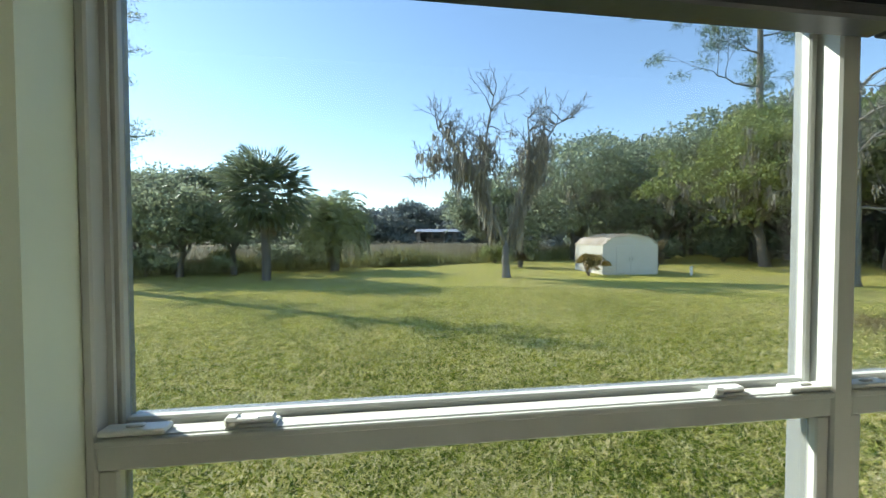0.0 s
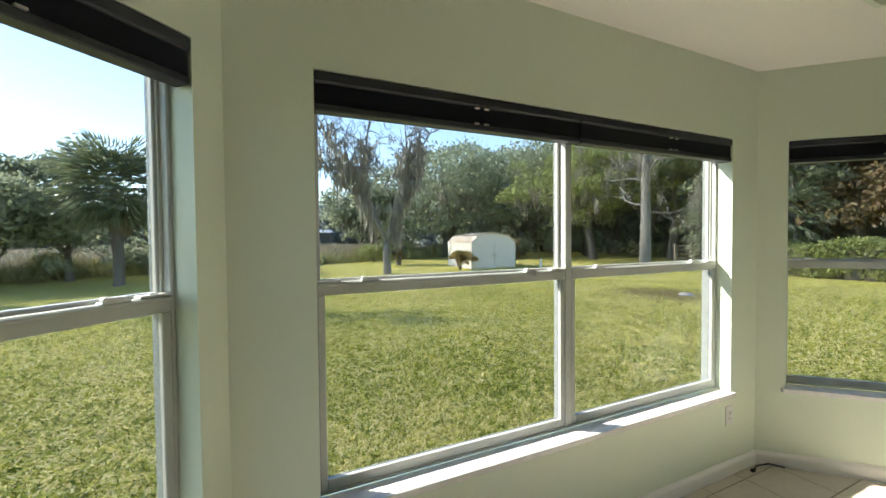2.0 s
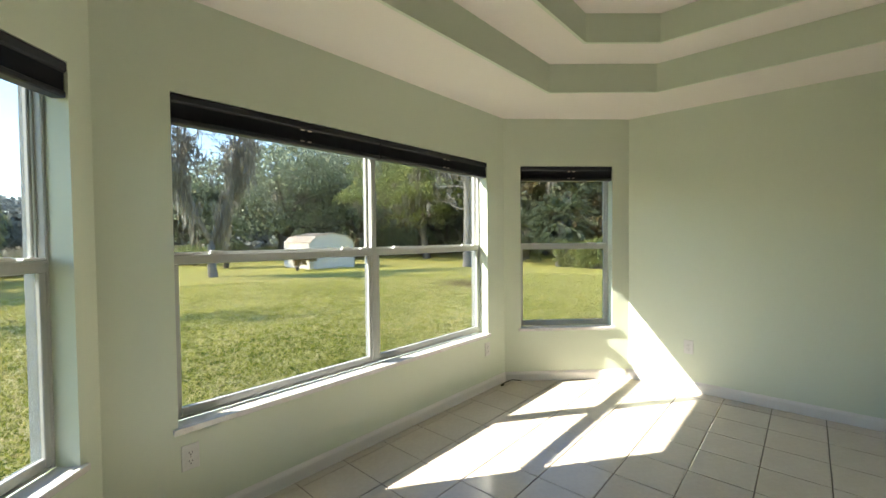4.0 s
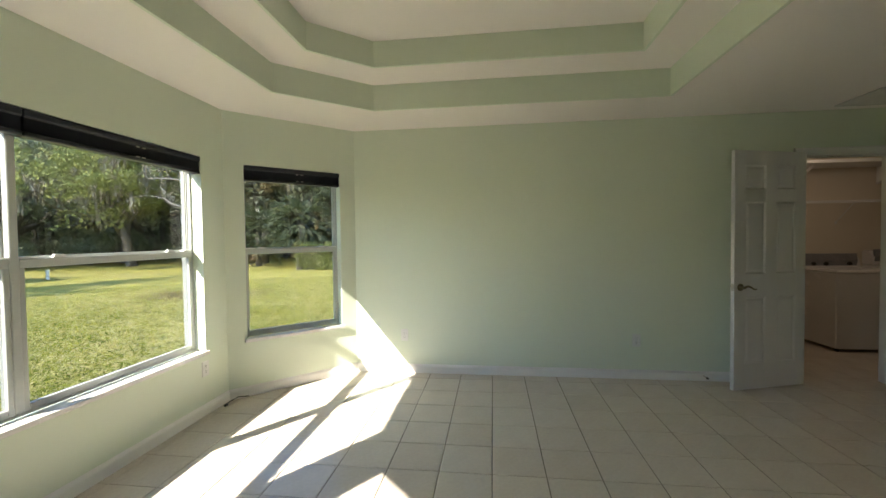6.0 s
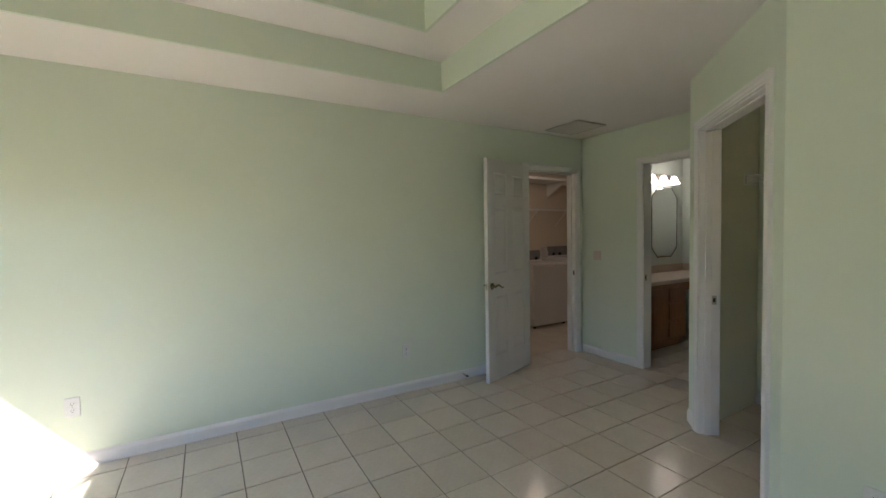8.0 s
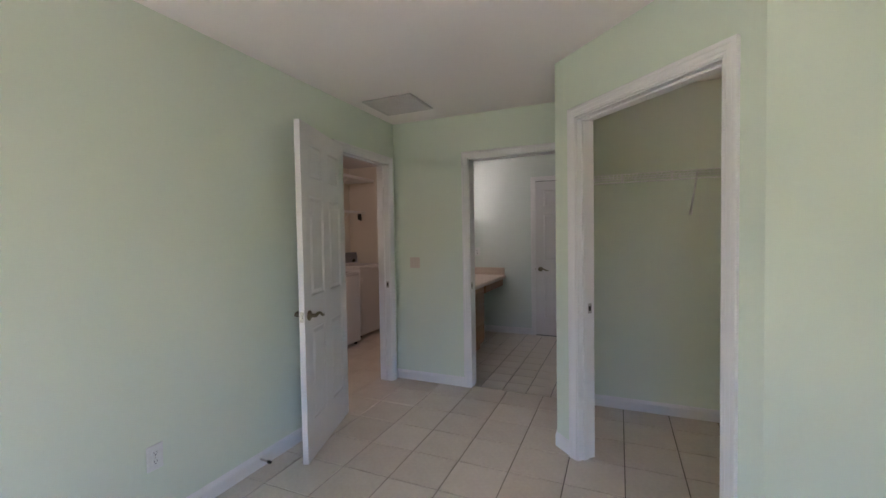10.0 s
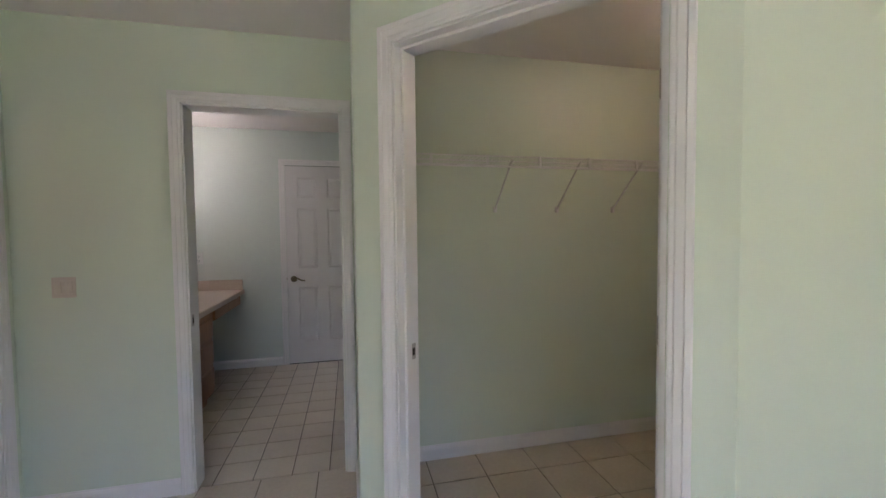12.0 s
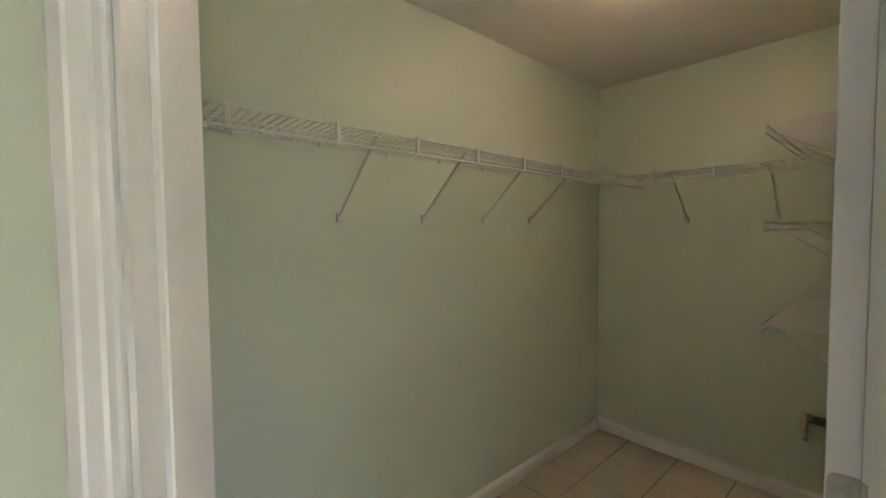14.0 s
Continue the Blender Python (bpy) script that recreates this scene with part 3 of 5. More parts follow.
outlet(on_wall((CL, WIN_Y), (CR, WIN_Y), 0.808 - CL, 0.345), "white outlet plate on the green wall under the wide window")
outlet(on_wall((CL, WIN_Y), (CR, WIN_Y), 3.10 - CL, 0.355), "white outlet plate on the green wall under the wide window")
outlet(on_wall((XR, BY), (XR, BACK), BY - 0.145, 0.375), "white outlet plate low on the long green wall")
outlet(on_wall((XR, BY), (XR, BACK), BY + 2.05, 0.36), "white outlet plate low on the long green wall")
outlet(on_wall(PC, (XL, SOUTH), PC[0] - 1.473, 0.342), "white outlet plate low on the green wall beside the closet")
outlet(on_wall((BATH_XR, BATH_Y), (BATH_XL, BATH_Y), 0.17, 1.12), "white outlet plate over the vanity")

s = thing("light_switch", on_wall((XR, BACK), (PB[0], BACK), XR - 3.99, 1.105), "almond double light switch plate on the green wall", "switch")
part("plate", boxes((-0.05, 0.05, -0.006, 0, -0.05, 0.05), bevel=0.002), "almond", s, "almond plastic plate")
for x in (-0.023, 0.023):
    part("rocker", boxes((x - 0.014, x + 0.014, -0.009, -0.004, -0.030, 0.030), bevel=0.002), "almond", s)

v = thing("ceiling_vent", pose(3.862, -3.783, CEIL), "off-white louvred return-air grille in the ceiling", "vent")
bm = bmesh.new()
for q in ((-0.215, 0.215, -0.195, -0.165, -0.012, 0), (-0.215, 0.215, 0.165, 0.195, -0.012, 0), (-0.215, -0.185, -0.165, 0.165, -0.012, 0), (0.185, 0.215, -0.165, 0.165, -0.012, 0)):
    box(bm, *q, bevel=0.003)
part("frame", bm, "vent", v)
# dark sheet paints the shade behind the louvres
part("backing", boxes((-0.185, 0.185, -0.165, 0.165, -0.001, -0.0005)), "dark", v)
for i in range(22):
    bm = bmesh.new()
    box(bm, -0.185, 0.185, -0.0085, 0.0085, -0.0008, 0.0008, m=pose(0, -0.157 + i * 0.015, -0.007, 32))
    part("slat", bm, "vent", v)

d = thing("door_stop", on_wall((XR, BY), (XR, BACK), BY + 2.63, 0.05), "small dark spring door stop on the baseboard", "door stop")
bm = bmesh.new()
tube(bm, [(0, -0.012, 0), (0, -0.075, -0.002)], 0.006, 8)
part("spring", bm, "metal", d)
bm = bmesh.new()
tube(bm, [(0, -0.07, -0.002), (0, -0.09, -0.002)], 0.009, 8)
part("rubber_tip", bm, "dark", d)


cb = thing("cable_stub", None, "short black cable end lying at the baseboard", "cable")
bm = bmesh.new()
tube(bm, [(3.27, 1.415, 0.006), (3.31, 1.425, 0.012), (3.345, 1.43, 0.008), (3.40, 1.40, 0.02), (3.46, 1.345, 0.008)], 0.004, 6)
part("cord", bm, "dark", cb)
part("plug", boxes((3.245, 3.275, 1.405, 1.425, 0.0, 0.016), bevel=0.003), "dark", cb)


# ---- closet shelving ----
def wire_shelf(m, length, depth, n_braces, label, rod=True, posts=0.3, b0=None):
    """Ventilated wire shelf: x along the wall, y out of the wall, z up from its deck."""
    sh = thing("wire_shelf", m, label, "shelf", "closet wire shelves")
    bm = bmesh.new()
    n = int(length / 0.0254)
    for i in range(n + 1):
        x = 0.004 + (length - 0.008) * i / n
        tube(bm, [(x, 0.006, 0), (x, depth, 0)] + ([] if rod else [(x, depth + 0.002, -0.028)]), 0.0019, 4)
    tagged(part("deck", bm, "wire", sh, "closely spaced white wires"), kind="stuff")
    bm = bmesh.new()
    for y, z in ((0.006, -0.003), (depth, -0.003), (depth * 0.5, -0.003)) + (() if rod else ((depth + 0.002, -0.030),)):
        tube(bm, [(0, y, z), (length, y, z)], 0.004, 6)
    part("rail", bm, "wire", sh)
    if rod:
        bm = bmesh.new()
        tube(bm, [(0, depth + 0.006, -0.058), (length, depth + 0.006, -0.058)], 0.0052, 6)
        k = int(length / posts)
        for i in range(k + 1):
            x = min(length - 0.01, 0.06 + i * posts)
            box(bm, x - 0.007, x + 0.007, depth + 0.002, depth + 0.010, -0.062, 0.002)
        part("hang_rail", bm, "wire", sh)
    for i in range(n_braces):
        x = (b0[i] if b0 else length * (i + 0.5) / n_braces)
        bm = bmesh.new()
        tube(bm, [(x, depth - 0.01, -0.012), (x, 0.012, -0.262)], 0.0055, 6)
        box(bm, x - 0.010, x + 0.010, 0, 0.016, -0.285, -0.25, 0.002)
        part("brace", bm, "wire", sh)
    bm = bmesh.new()
    for i in range(int(length / 0.29) + 1):
        x = min(length - 0.02, 0.05 + i * 0.29)
        box(bm, x - 0.008, x + 0.008, 0, 0.012, -0.014, 0.008, 0.002)
    tagged(part("wall_clips", bm, "wire", sh), kind="stuff")
    return sh


SH_Z = 1.755
# frames: x along the wall, y into the closet
mb_ = Matrix(((1, 0, 0, -0.238), (0, 1, 0, BACK), (0, 0, 1, SH_Z), (0, 0, 0, 1)))
wire_shelf(mb_, 2.70, 0.29, 4, "long white wire closet shelf on the back wall", b0=[0.82, 1.21, 1.605, 2.013])
mw = Matrix(((0, 1, 0, -0.238), (-1, 0, 0, -3.14), (0, 0, 1, SH_Z), (0, 0, 0, 1)))
wire_shelf(mw, 0.83, 0.29, 2, "white wire closet shelf on the end wall", b0=[0.14, 0.57])
for z in (1.80, 1.455, 1.085):
    mnn = Matrix(((-1, 0, 0, 0.70), (0, -1, 0, SOUTH - T_IN), (0, 0, 1, z), (0, 0, 0, 1)))
    wire_shelf(mnn, 0.93, 0.375, 2, "short white wire closet shelf beside the door", rod=False, b0=[0.12, 0.8])

g = thing("ceiling_light", pose(0.93, -3.48, CEIL), "round frosted glass ceiling light, lit warm", "ceiling light")
bm = bmesh.new()
lathe(bm, [(0.0, 0.0), (0.075, 0.0), (0.075, -0.018), (0.06, -0.026), (0.0, -0.026)], 24)
part("canopy", bm, "trim", g)
bm = bmesh.new()
lathe(bm, [(0.001, -0.026), (0.055, -0.028), (0.078, -0.045), (0.084, -0.066), (0.074, -0.09), (0.042, -0.108), (0.001, -0.114)], 24)
part("globe", bm, "lamp_warm", g, "lit frosted glass globe", smooth=True)


# ---- bathroom ----
vz = 0.80
cab = thing("vanity_cabinet", pose(3.70, 0, 0), "oak bathroom vanity cabinet under the counter", "cabinet")
part("body", boxes((0.02, 0.54, -5.50, BACK - T_IN - 0.01, 0.09, vz - 0.045), (0.07, 0.54, -5.49, BACK - T_IN - 0.01, 0.0, 0.09)), "oak", cab)
for y0, y1 in ((-4.74, -4.42), (-5.10, -4.76)):
    d = part("door", boxes((-0.0, 0.018, y0, y1, 0.13, 0.70), bevel=0.004), "oak", cab)
    part("panel", boxes((-0.004, 0.002, y0 + 0.06, y1 - 0.06, 0.19, 0.64), bevel=0.003), "oak", d)
for z0, z1 in ((0.13, 0.31), (0.34, 0.52), (0.55, 0.70)):
    part("drawer_front", boxes((-0.0, 0.018, -5.46, -5.14, z0, z1), bevel=0.006), "oak", cab)
kd = part("knee_drawer", boxes((0.03, 0.50, BATH_Y + 0.01, -5.51, vz - 0.15, vz - 0.045)), "oak", cab, "oak drawer over the knee space")
part("drawer_front", boxes((0.01, 0.03, BATH_Y + 0.03, -5.55, vz - 0.145, vz - 0.05), bevel=0.005), "oak", kd)
ct = thing("countertop", None, "tan laminate vanity countertop with a splash", "countertop")
part("top", boxes((3.675, BATH_XR - 0.003, BATH_Y + 0.003, BACK - T_IN - 0.004, vz - 0.044, vz), bevel=0.006), "counter", ct)
part("backsplash", boxes((BATH_XR - 0.022, BATH_XR - 0.003, BATH_Y + 0.022, BACK - T_IN - 0.004, vz, vz + 0.1), bevel=0.004), "counter", ct)
part("sidesplash", boxes((3.69, BATH_XR - 0.003, BATH_Y + 0.003, BATH_Y + 0.022, vz, vz + 0.1), bevel=0.004), "counter", ct)

mir = thing("wall_mirror", pose(BATH_XR - 0.004, -5.93, 1.47), "octagonal frameless glass mirror on the bathroom wall", "mirror")
w2, h2, ch = 0.285, 0.46, 0.13
octo = [(-w2, -h2 + ch), (-w2 + ch, -h2), (w2 - ch, -h2), (w2, -h2 + ch), (w2, h2 - ch), (w2 - ch, h2), (-w2 + ch, h2), (-w2, h2 - ch)]
bm = bmesh.new()
back = [bm.verts.new((0, y, z)) for y, z in octo]
mid = [bm.verts.new((-0.008, y, z)) for y, z in octo]
fro = [bm.verts.new((-0.012, y * 0.93, z * 0.955)) for y, z in octo]
for a, b in ((back, mid), (mid, fro)):
    for k in range(8):
        bm.faces.new((a[k], a[(k + 1) % 8], b[(k + 1) % 8], b[k]))
bm.faces.new(fro)
bm.faces.new(back[::-1])
part("glass", bm, "mirror", mir)
bm = bmesh.new()
tube(bm, [(-0.006, y * 1.012, z * 1.008) for y, z in octo + octo[:1]], 0.006, 6)
part("edge", bm, "dark", mir, "dark mirror edge")

vl = thing("vanity_light", pose(BATH_XR - 0.002, -5.72, 2.07), "chrome vanity light with lit bell glass shades", "wall light")
bm = bmesh.new()
box(bm, -0.03, 0, -0.34, 0.34, -0.035, 0.035, 0.01)
part("backplate", bm, "metal", vl)
for y in (-0.24, 0.0, 0.24):
    bm = bmesh.new()
    tube(bm, [(-0.03, y, 0), (-0.10, y, 0.02), (-0.12, y, -0.005)], 0.008, 8)
    part("arm", bm, "metal", vl)
    bm = bmesh.new()
    lathe(bm, [(0.02, 0.0), (0.032, -0.01), (0.045, -0.05), (0.068, -0.09), (0.075, -0.10), (0.03, -0.085), (0.001, -0.08)], 18, pose(-0.12, y, 0.0))
    part("shade", bm, "lamp_glass", vl, "lit frosted glass shade", smooth=True)

tr = thing("towel_ring", pose(BATH_XR - 0.004, -5.2, 1.38), "chrome towel ring on the bathroom wall", "towel ring")
bm = bmesh.new()
tube(bm, [(-0.045, 0.075 * math.sin(a * math.pi / 10), -0.07 + 0.075 * math.cos(a * math.pi / 10)) for a in range(21)], 0.005, 6)
part("ring", bm, "metal", tr)
part("post", boxes((-0.05, 0, -0.02, 0.02, -0.02, 0.02), bevel=0.006), "metal", tr)


# ---- laundry ----
def machine(name, y0, y1, label, category, z=0.915, x0=5.27, x1=5.96):
    w = thing(name, pose(0, 0, 0), label, category)
    part("body", boxes((x0, x1, y0, y1, 0.035, z - 0.02), bevel=0.012), "enamel", w)
    part("top", boxes((x0 - 0.004, x1, y0 - 0.002, y1 + 0.002, z - 0.018, z), bevel=0.008), "enamel", w)
    part("lid", boxes((x0 + 0.04, x1 - 0.17, y0 + 0.05, y1 - 0.05, z, z + 0.012), bevel=0.006), "enamel", w)
    for x in (x0 + 0.05, x1 - 0.05):
        for y in (y0 + 0.05, y1 - 0.05):
            bm = bmesh.new()
            tube(bm, [(x, y, 0), (x, y, 0.036)], 0.02, 10)
            part("foot", bm, "dark", w)
    bm = bmesh.new()
    prof = [(x1 - 0.16, z + 0.001), (x1 - 0.135, z + 0.10), (x1 - 0.09, z + 0.155), (x1 - 0.03, z + 0.165), (x1, z + 0.15), (x1, z + 0.001)]
    lo = [bm.verts.new((x, y0 + 0.01, zz)) for x, zz in prof]
    hi = [bm.verts.new((x, y1 - 0.01, zz)) for x, zz in prof]
    for i in range(len(prof)):
        j = (i + 1) % len(prof)
        bm.faces.new((lo[i], lo[j], hi[j], hi[i]))
    bm.faces.new(lo), bm.faces.new(hi[::-1])
    con = part("console", bm, "enamel", w, "white rounded console")
    q = pose(x1 - 0.150, (y0 + y1) / 2, z + 0.052, 0, -14)
    bm = bmesh.new()
    box(bm, -0.008, 0.002, -(y1 - y0) / 2 + 0.05, (y1 - y0) / 2 - 0.03, -0.045, 0.055, 0.003, m=q)
    box(bm, -0.030, 0.004, -(y1 - y0) / 2 + 0.05, (y1 - y0) / 2 - 0.03, -0.012, 0.075, 0.004, m=q @ pose(0.024, 0, 0.045, 0, 24))
    part("control_face", bm, "panel_grey", con, "grey control face")
    for yy in (-0.2, 0.06, 0.2):
        bm = bmesh.new()
        lathe(bm, [(0.0, 0), (0.026, 0), (0.022, 0.02), (0.0, 0.022)], 14, q @ pose(-0.006, yy, 0.005, 0, -90))
        part("knob", bm, "dark", con, "dark dial")
    return w


machine("dryer", -5.21, -4.53, "white front-panel clothes dryer beside the washer", "dryer", 0.905)
machine("washing_machine", -6.07, -5.39, "white top-loading washing machine with a grey console", "washing machine", 0.95, 5.39, 6.04)
ml_ = Matrix(((0, -1, 0, LX), (1, 0, 0, LS + 0.02), (0, 0, 1, 1.735), (0, 0, 0, 1)))
wire_shelf(ml_, 2.4, 0.30, 3, "white wire shelf above the laundry machines", rod=False, b0=[0.35, 1.0, 1.7])
cl_ = thing("shelf_clip", pose(5.775, -5.96, 1.668), "small black clip hung on the wire shelf", "clip")
part("body", boxes((-0.02, 0.02, -0.025, 0.025, -0.06, 0.03), bevel=0.006), "dark", cl_)
part("jaw", boxes((-0.026, -0.019, -0.02, 0.02, -0.075, -0.02), bevel=0.003), "dark", cl_)
us = thing("laundry_shelf", None, "white wooden shelf high on the laundry wall", "shelf")
part("board", boxes((5.62, LX - 0.002, LS + 0.003, LN - 0.003, 2.17, 2.21), bevel=0.003), "trim", us)
for y in (-5.6, -4.6):
    bm = bmesh.new()
    v = [bm.verts.new(c) for c in ((LX - 0.003, y - 0.02, 2.169), (5.70, y - 0.02, 2.169), (LX - 0.003, y - 0.02, 1.95))]
    f = bm.faces.new(v)
    r = bmesh.ops.extrude_face_region(bm, geom=[f])
    bmesh.ops.translate(bm, vec=(0, 0.04, 0), verts=[e for e in r["geom"] if isinstance(e, bmesh.types.BMVert)])
    part("bracket", bm, "trim", us)
# added fill: unseen point light that warms the laundry, no fixture behind it
lc = new("laundry_lamp", bpy.data.lights.new("laundry_lamp", "POINT"))
lc.data.energy, lc.data.color, lc.data.shadow_soft_size = 0.22, (1.0, 0.78, 0.58), 0.08
lc.location = (5.0, -4.3, 2.25)


# ---- outdoors: materials ----
GZ = -0.15
M["bark"] = surface("bark_grey_brown", duo((0.10, 0.085, 0.07), (0.22, 0.20, 0.17)), 3, 18, 0.9, 0.02, spec=0.1, stretch=(1, 1, 0.3))
M["bark_pale"] = surface("bark_pale_grey", duo((0.15, 0.14, 0.12), (0.30, 0.28, 0.25)), 3, 18, 0.9, 0.02, spec=0.1, stretch=(1, 1, 0.3))
M["leaf_oak"] = surface("leaf_live_oak", [(0.25, (0.23, 0.265, 0.17)), (0.5, (0.35, 0.39, 0.25)), (0.8, (0.49, 0.53, 0.36))], 0.35, 6, 0.5, spec=0.4, obj_var=0.5, island=True, trans=0.62)
M["leaf_light"] = surface("leaf_yellow_green", [(0.25, (0.22, 0.26, 0.09)), (0.5, (0.34, 0.38, 0.14)), (0.8, (0.46, 0.48, 0.20))], 0.35, 6, 0.5, spec=0.4, obj_var=0.5, island=True, trans=0.58)
M["leaf_brown"] = surface("leaf_russet", [(0.25, (0.21, 0.145, 0.08)), (0.5, (0.34, 0.26, 0.15)), (0.8, (0.34, 0.32, 0.17))], 0.35, 6, 0.7, spec=0.2, obj_var=0.5, island=True, trans=0.45)
# distance haze painted into these leaves: paler, greyer and bluer than the near trees
M["leaf_far_hazed"] = surface("leaf_haze_in_colour", [(0.25, (0.20, 0.23, 0.215)), (0.5, (0.28, 0.31, 0.285)), (0.8, (0.37, 0.39, 0.36))], 0.12, 2, 0.8, spec=0.1, obj_var=0.5, island=True, trans=0.5)
M["frond"] = surface("palm_frond", [(0.25, (0.08, 0.105, 0.05)), (0.5, (0.17, 0.205, 0.11)), (0.8, (0.28, 0.31, 0.18))], 0.8, 8, 0.38, spec=0.5, obj_var=0.4, island=True, trans=0.5)
M["frond_pale"] = surface("palm_frond_pale", [(0.25, (0.22, 0.27, 0.12)), (0.5, (0.36, 0.40, 0.20)), (0.8, (0.50, 0.52, 0.30))], 0.8, 8, 0.4, spec=0.5, obj_var=0.4, island=True, trans=0.5)
M["frond_dry"] = surface("palm_frond_dry", duo((0.16, 0.11, 0.055), (0.27, 0.20, 0.11)), 0.8, 8, 0.7, obj_var=0.4, island=True, trans=0.2)
M["moss"] = surface("spanish_moss", [(0.25, (0.24, 0.22, 0.175)), (0.5, (0.36, 0.335, 0.275)), (0.8, (0.46, 0.43, 0.36))], 1.5, 12, 0.9, spec=0.1, obj_var=0.5, island=True, trans=0.5)
M["pine"] = surface("pine_needles", [(0.3, (0.11, 0.15, 0.045)), (0.6, (0.24, 0.29, 0.10))], 0.7, 8, 0.6, obj_var=0.5, island=True, trans=0.2)
M["reed"] = surface("marsh_reed", [(0.25, (0.26, 0.22, 0.14)), (0.5, (0.40, 0.35, 0.23)), (0.8, (0.52, 0.48, 0.34))], 0.2, 4, 0.8, spec=0.1, obj_var=0.6, island=True, trans=0.3)
M["reed_green"] = surface("marsh_grass_green", [(0.25, (0.22, 0.23, 0.09)), (0.6, (0.38, 0.37, 0.16)), (0.8, (0.48, 0.45, 0.24))], 0.2, 4, 0.8, spec=0.1, obj_var=0.6, island=True, trans=0.3)
M["grass"] = surface("grass_blades", [(0.24, (0.12, 0.17, 0.02)), (0.42, (0.42, 0.46, 0.07)), (0.58, (0.70, 0.66, 0.20)), (0.76, (0.90, 0.80, 0.44))], 0.35, 5, 0.65, spec=0.25, obj_var=0.7, island=True, trans=0.45)
M["shed"] = surface("shed_painted_steel", duo((0.66, 0.63, 0.55), (0.76, 0.73, 0.66)), 1.5, 20, 0.55, 0.002)
M["shed_roof"] = surface("shed_roof_worn", [(0.35, (0.42, 0.27, 0.16)), (0.5, (0.64, 0.55, 0.42)), (0.65, (0.72, 0.67, 0.57))], 1.8, 14, 0.6, 0.002)
M["wood_grey"] = surface("weathered_wood", duo((0.16, 0.13, 0.10), (0.30, 0.26, 0.21)), 2, 22, 0.85, 0.003)
M["tin"] = surface("dock_tin_roof", duo((0.36, 0.36, 0.36), (0.46, 0.46, 0.46)), 1, 10, 0.5)
M["pvc"] = surface("white_pvc", duo((0.74, 0.74, 0.72), (0.82, 0.82, 0.80)), 4, 30, 0.35)
M["stone"] = surface("weathered_stone", duo((0.24, 0.22, 0.20), (0.40, 0.38, 0.35)), 5, 30, 0.9, 0.01)
M["brick_far"] = surface("far_red_brick", duo((0.22, 0.09, 0.055), (0.33, 0.15, 0.09)), 2, 20, 0.9)
M["car"] = surface("car_paint_blue", duo((0.03, 0.05, 0.10), (0.05, 0.075, 0.14)), 2, 20, 0.25, spec=0.6)
M["car_pale"] = surface("car_paint_silver", duo((0.38, 0.39, 0.40), (0.48, 0.49, 0.50)), 2, 20, 0.25, spec=0.6)
M["flower"] = surface("shrub_rust_leaf", [(0.3, (0.24, 0.20, 0.06)), (0.55, (0.42, 0.34, 0.10)), (0.8, (0.46, 0.25, 0.10))], 1.5, 8, 0.7, obj_var=0.6, island=True, trans=0.45)

# lawn: mown grass with worn straw patches, turning into brown marsh beyond the bank
lm, n, l, b = nodes_of("lawn", 0.95, 0, 0.1)
co = n.new("ShaderNodeTexCoord")


def noise_node(scale, detail=4, rough=0.6):
    t = n.new("ShaderNodeTexNoise")
    t.inputs["Scale"].default_value, t.inputs["Detail"].default_value, t.inputs["Roughness"].default_value = scale, detail, rough
    l.new(co.outputs["Object"], t.inputs["Vector"])
    return t


def ramp_node(src, stops):
    r = n.new("ShaderNodeValToRGB")
    while len(r.color_ramp.elements) < len(stops):
        r.color_ramp.elements.new(0.5)
    for e, (p, c) in zip(r.color_ramp.elements, stops):
        e.position, e.color = p, (*c, 1)
    l.new(src, r.inputs[0])
    return r


def mix_node(fac, a, c, mode="MIX"):
    x = n.new("ShaderNodeMix")
    x.data_type, x.blend_type = "RGBA", mode
    if isinstance(fac, float):
        x.inputs[0].default_value = fac
    else:
        l.new(fac, x.inputs[0])
    l.new(a, x.inputs[6])
    l.new(c, x.inputs[7])
    return x.outputs[2]


big, mid_, fine = noise_node(0.22, 5), noise_node(1.3, 5), noise_node(11, 9, 0.9)
green = ramp_node(fine.outputs[0], [(0.37, (0.15, 0.15, 0.03)), (0.5, (0.46, 0.435, 0.085)), (0.62, (0.74, 0.68, 0.22))])
straw = ramp_node(fine.outputs[0], [(0.37, (0.17, 0.15, 0.05)), (0.5, (0.46, 0.40, 0.15)), (0.62, (0.72, 0.63, 0.30))])
blend = n.new("ShaderNodeMath")
blend.operation = "MULTIPLY"
l.new(big.outputs[0], blend.inputs[0])
l.new(mid_.outputs[0], blend.inputs[1])
patch = ramp_node(blend.outputs[0], [(0.17, (0.03, 0.03, 0.03)), (0.36, (0.9, 0.9, 0.9))])
tuft = ramp_node(noise_node(4.5, 7, 0.75).outputs[0], [(0.40, (0.62, 0.66, 0.6)), (0.5, (1.0, 1.0, 1.0)), (0.6, (1.25, 1.22, 1.15))])
lawn_col = mix_node(1.0, mix_node(patch.outputs[0], green.outputs[0], straw.outputs[0]), tuft.outputs[0], "MULTIPLY")
marsh = ramp_node(noise_node(0.5, 6).outputs[0], [(0.3, (0.10, 0.08, 0.05)), (0.5, (0.22, 0.18, 0.105)), (0.7, (0.31, 0.27, 0.17))])
sep = n.new("ShaderNodeSeparateXYZ")
l.new(co.outputs["Object"], sep.inputs[0])
edge = n.new("ShaderNodeMath")          # bank line: y - 0.45 x beyond about 25 m
edge.operation = "MULTIPLY_ADD"
edge.inputs[1].default_value = -0.42
l.new(sep.outputs[0], edge.inputs[0])
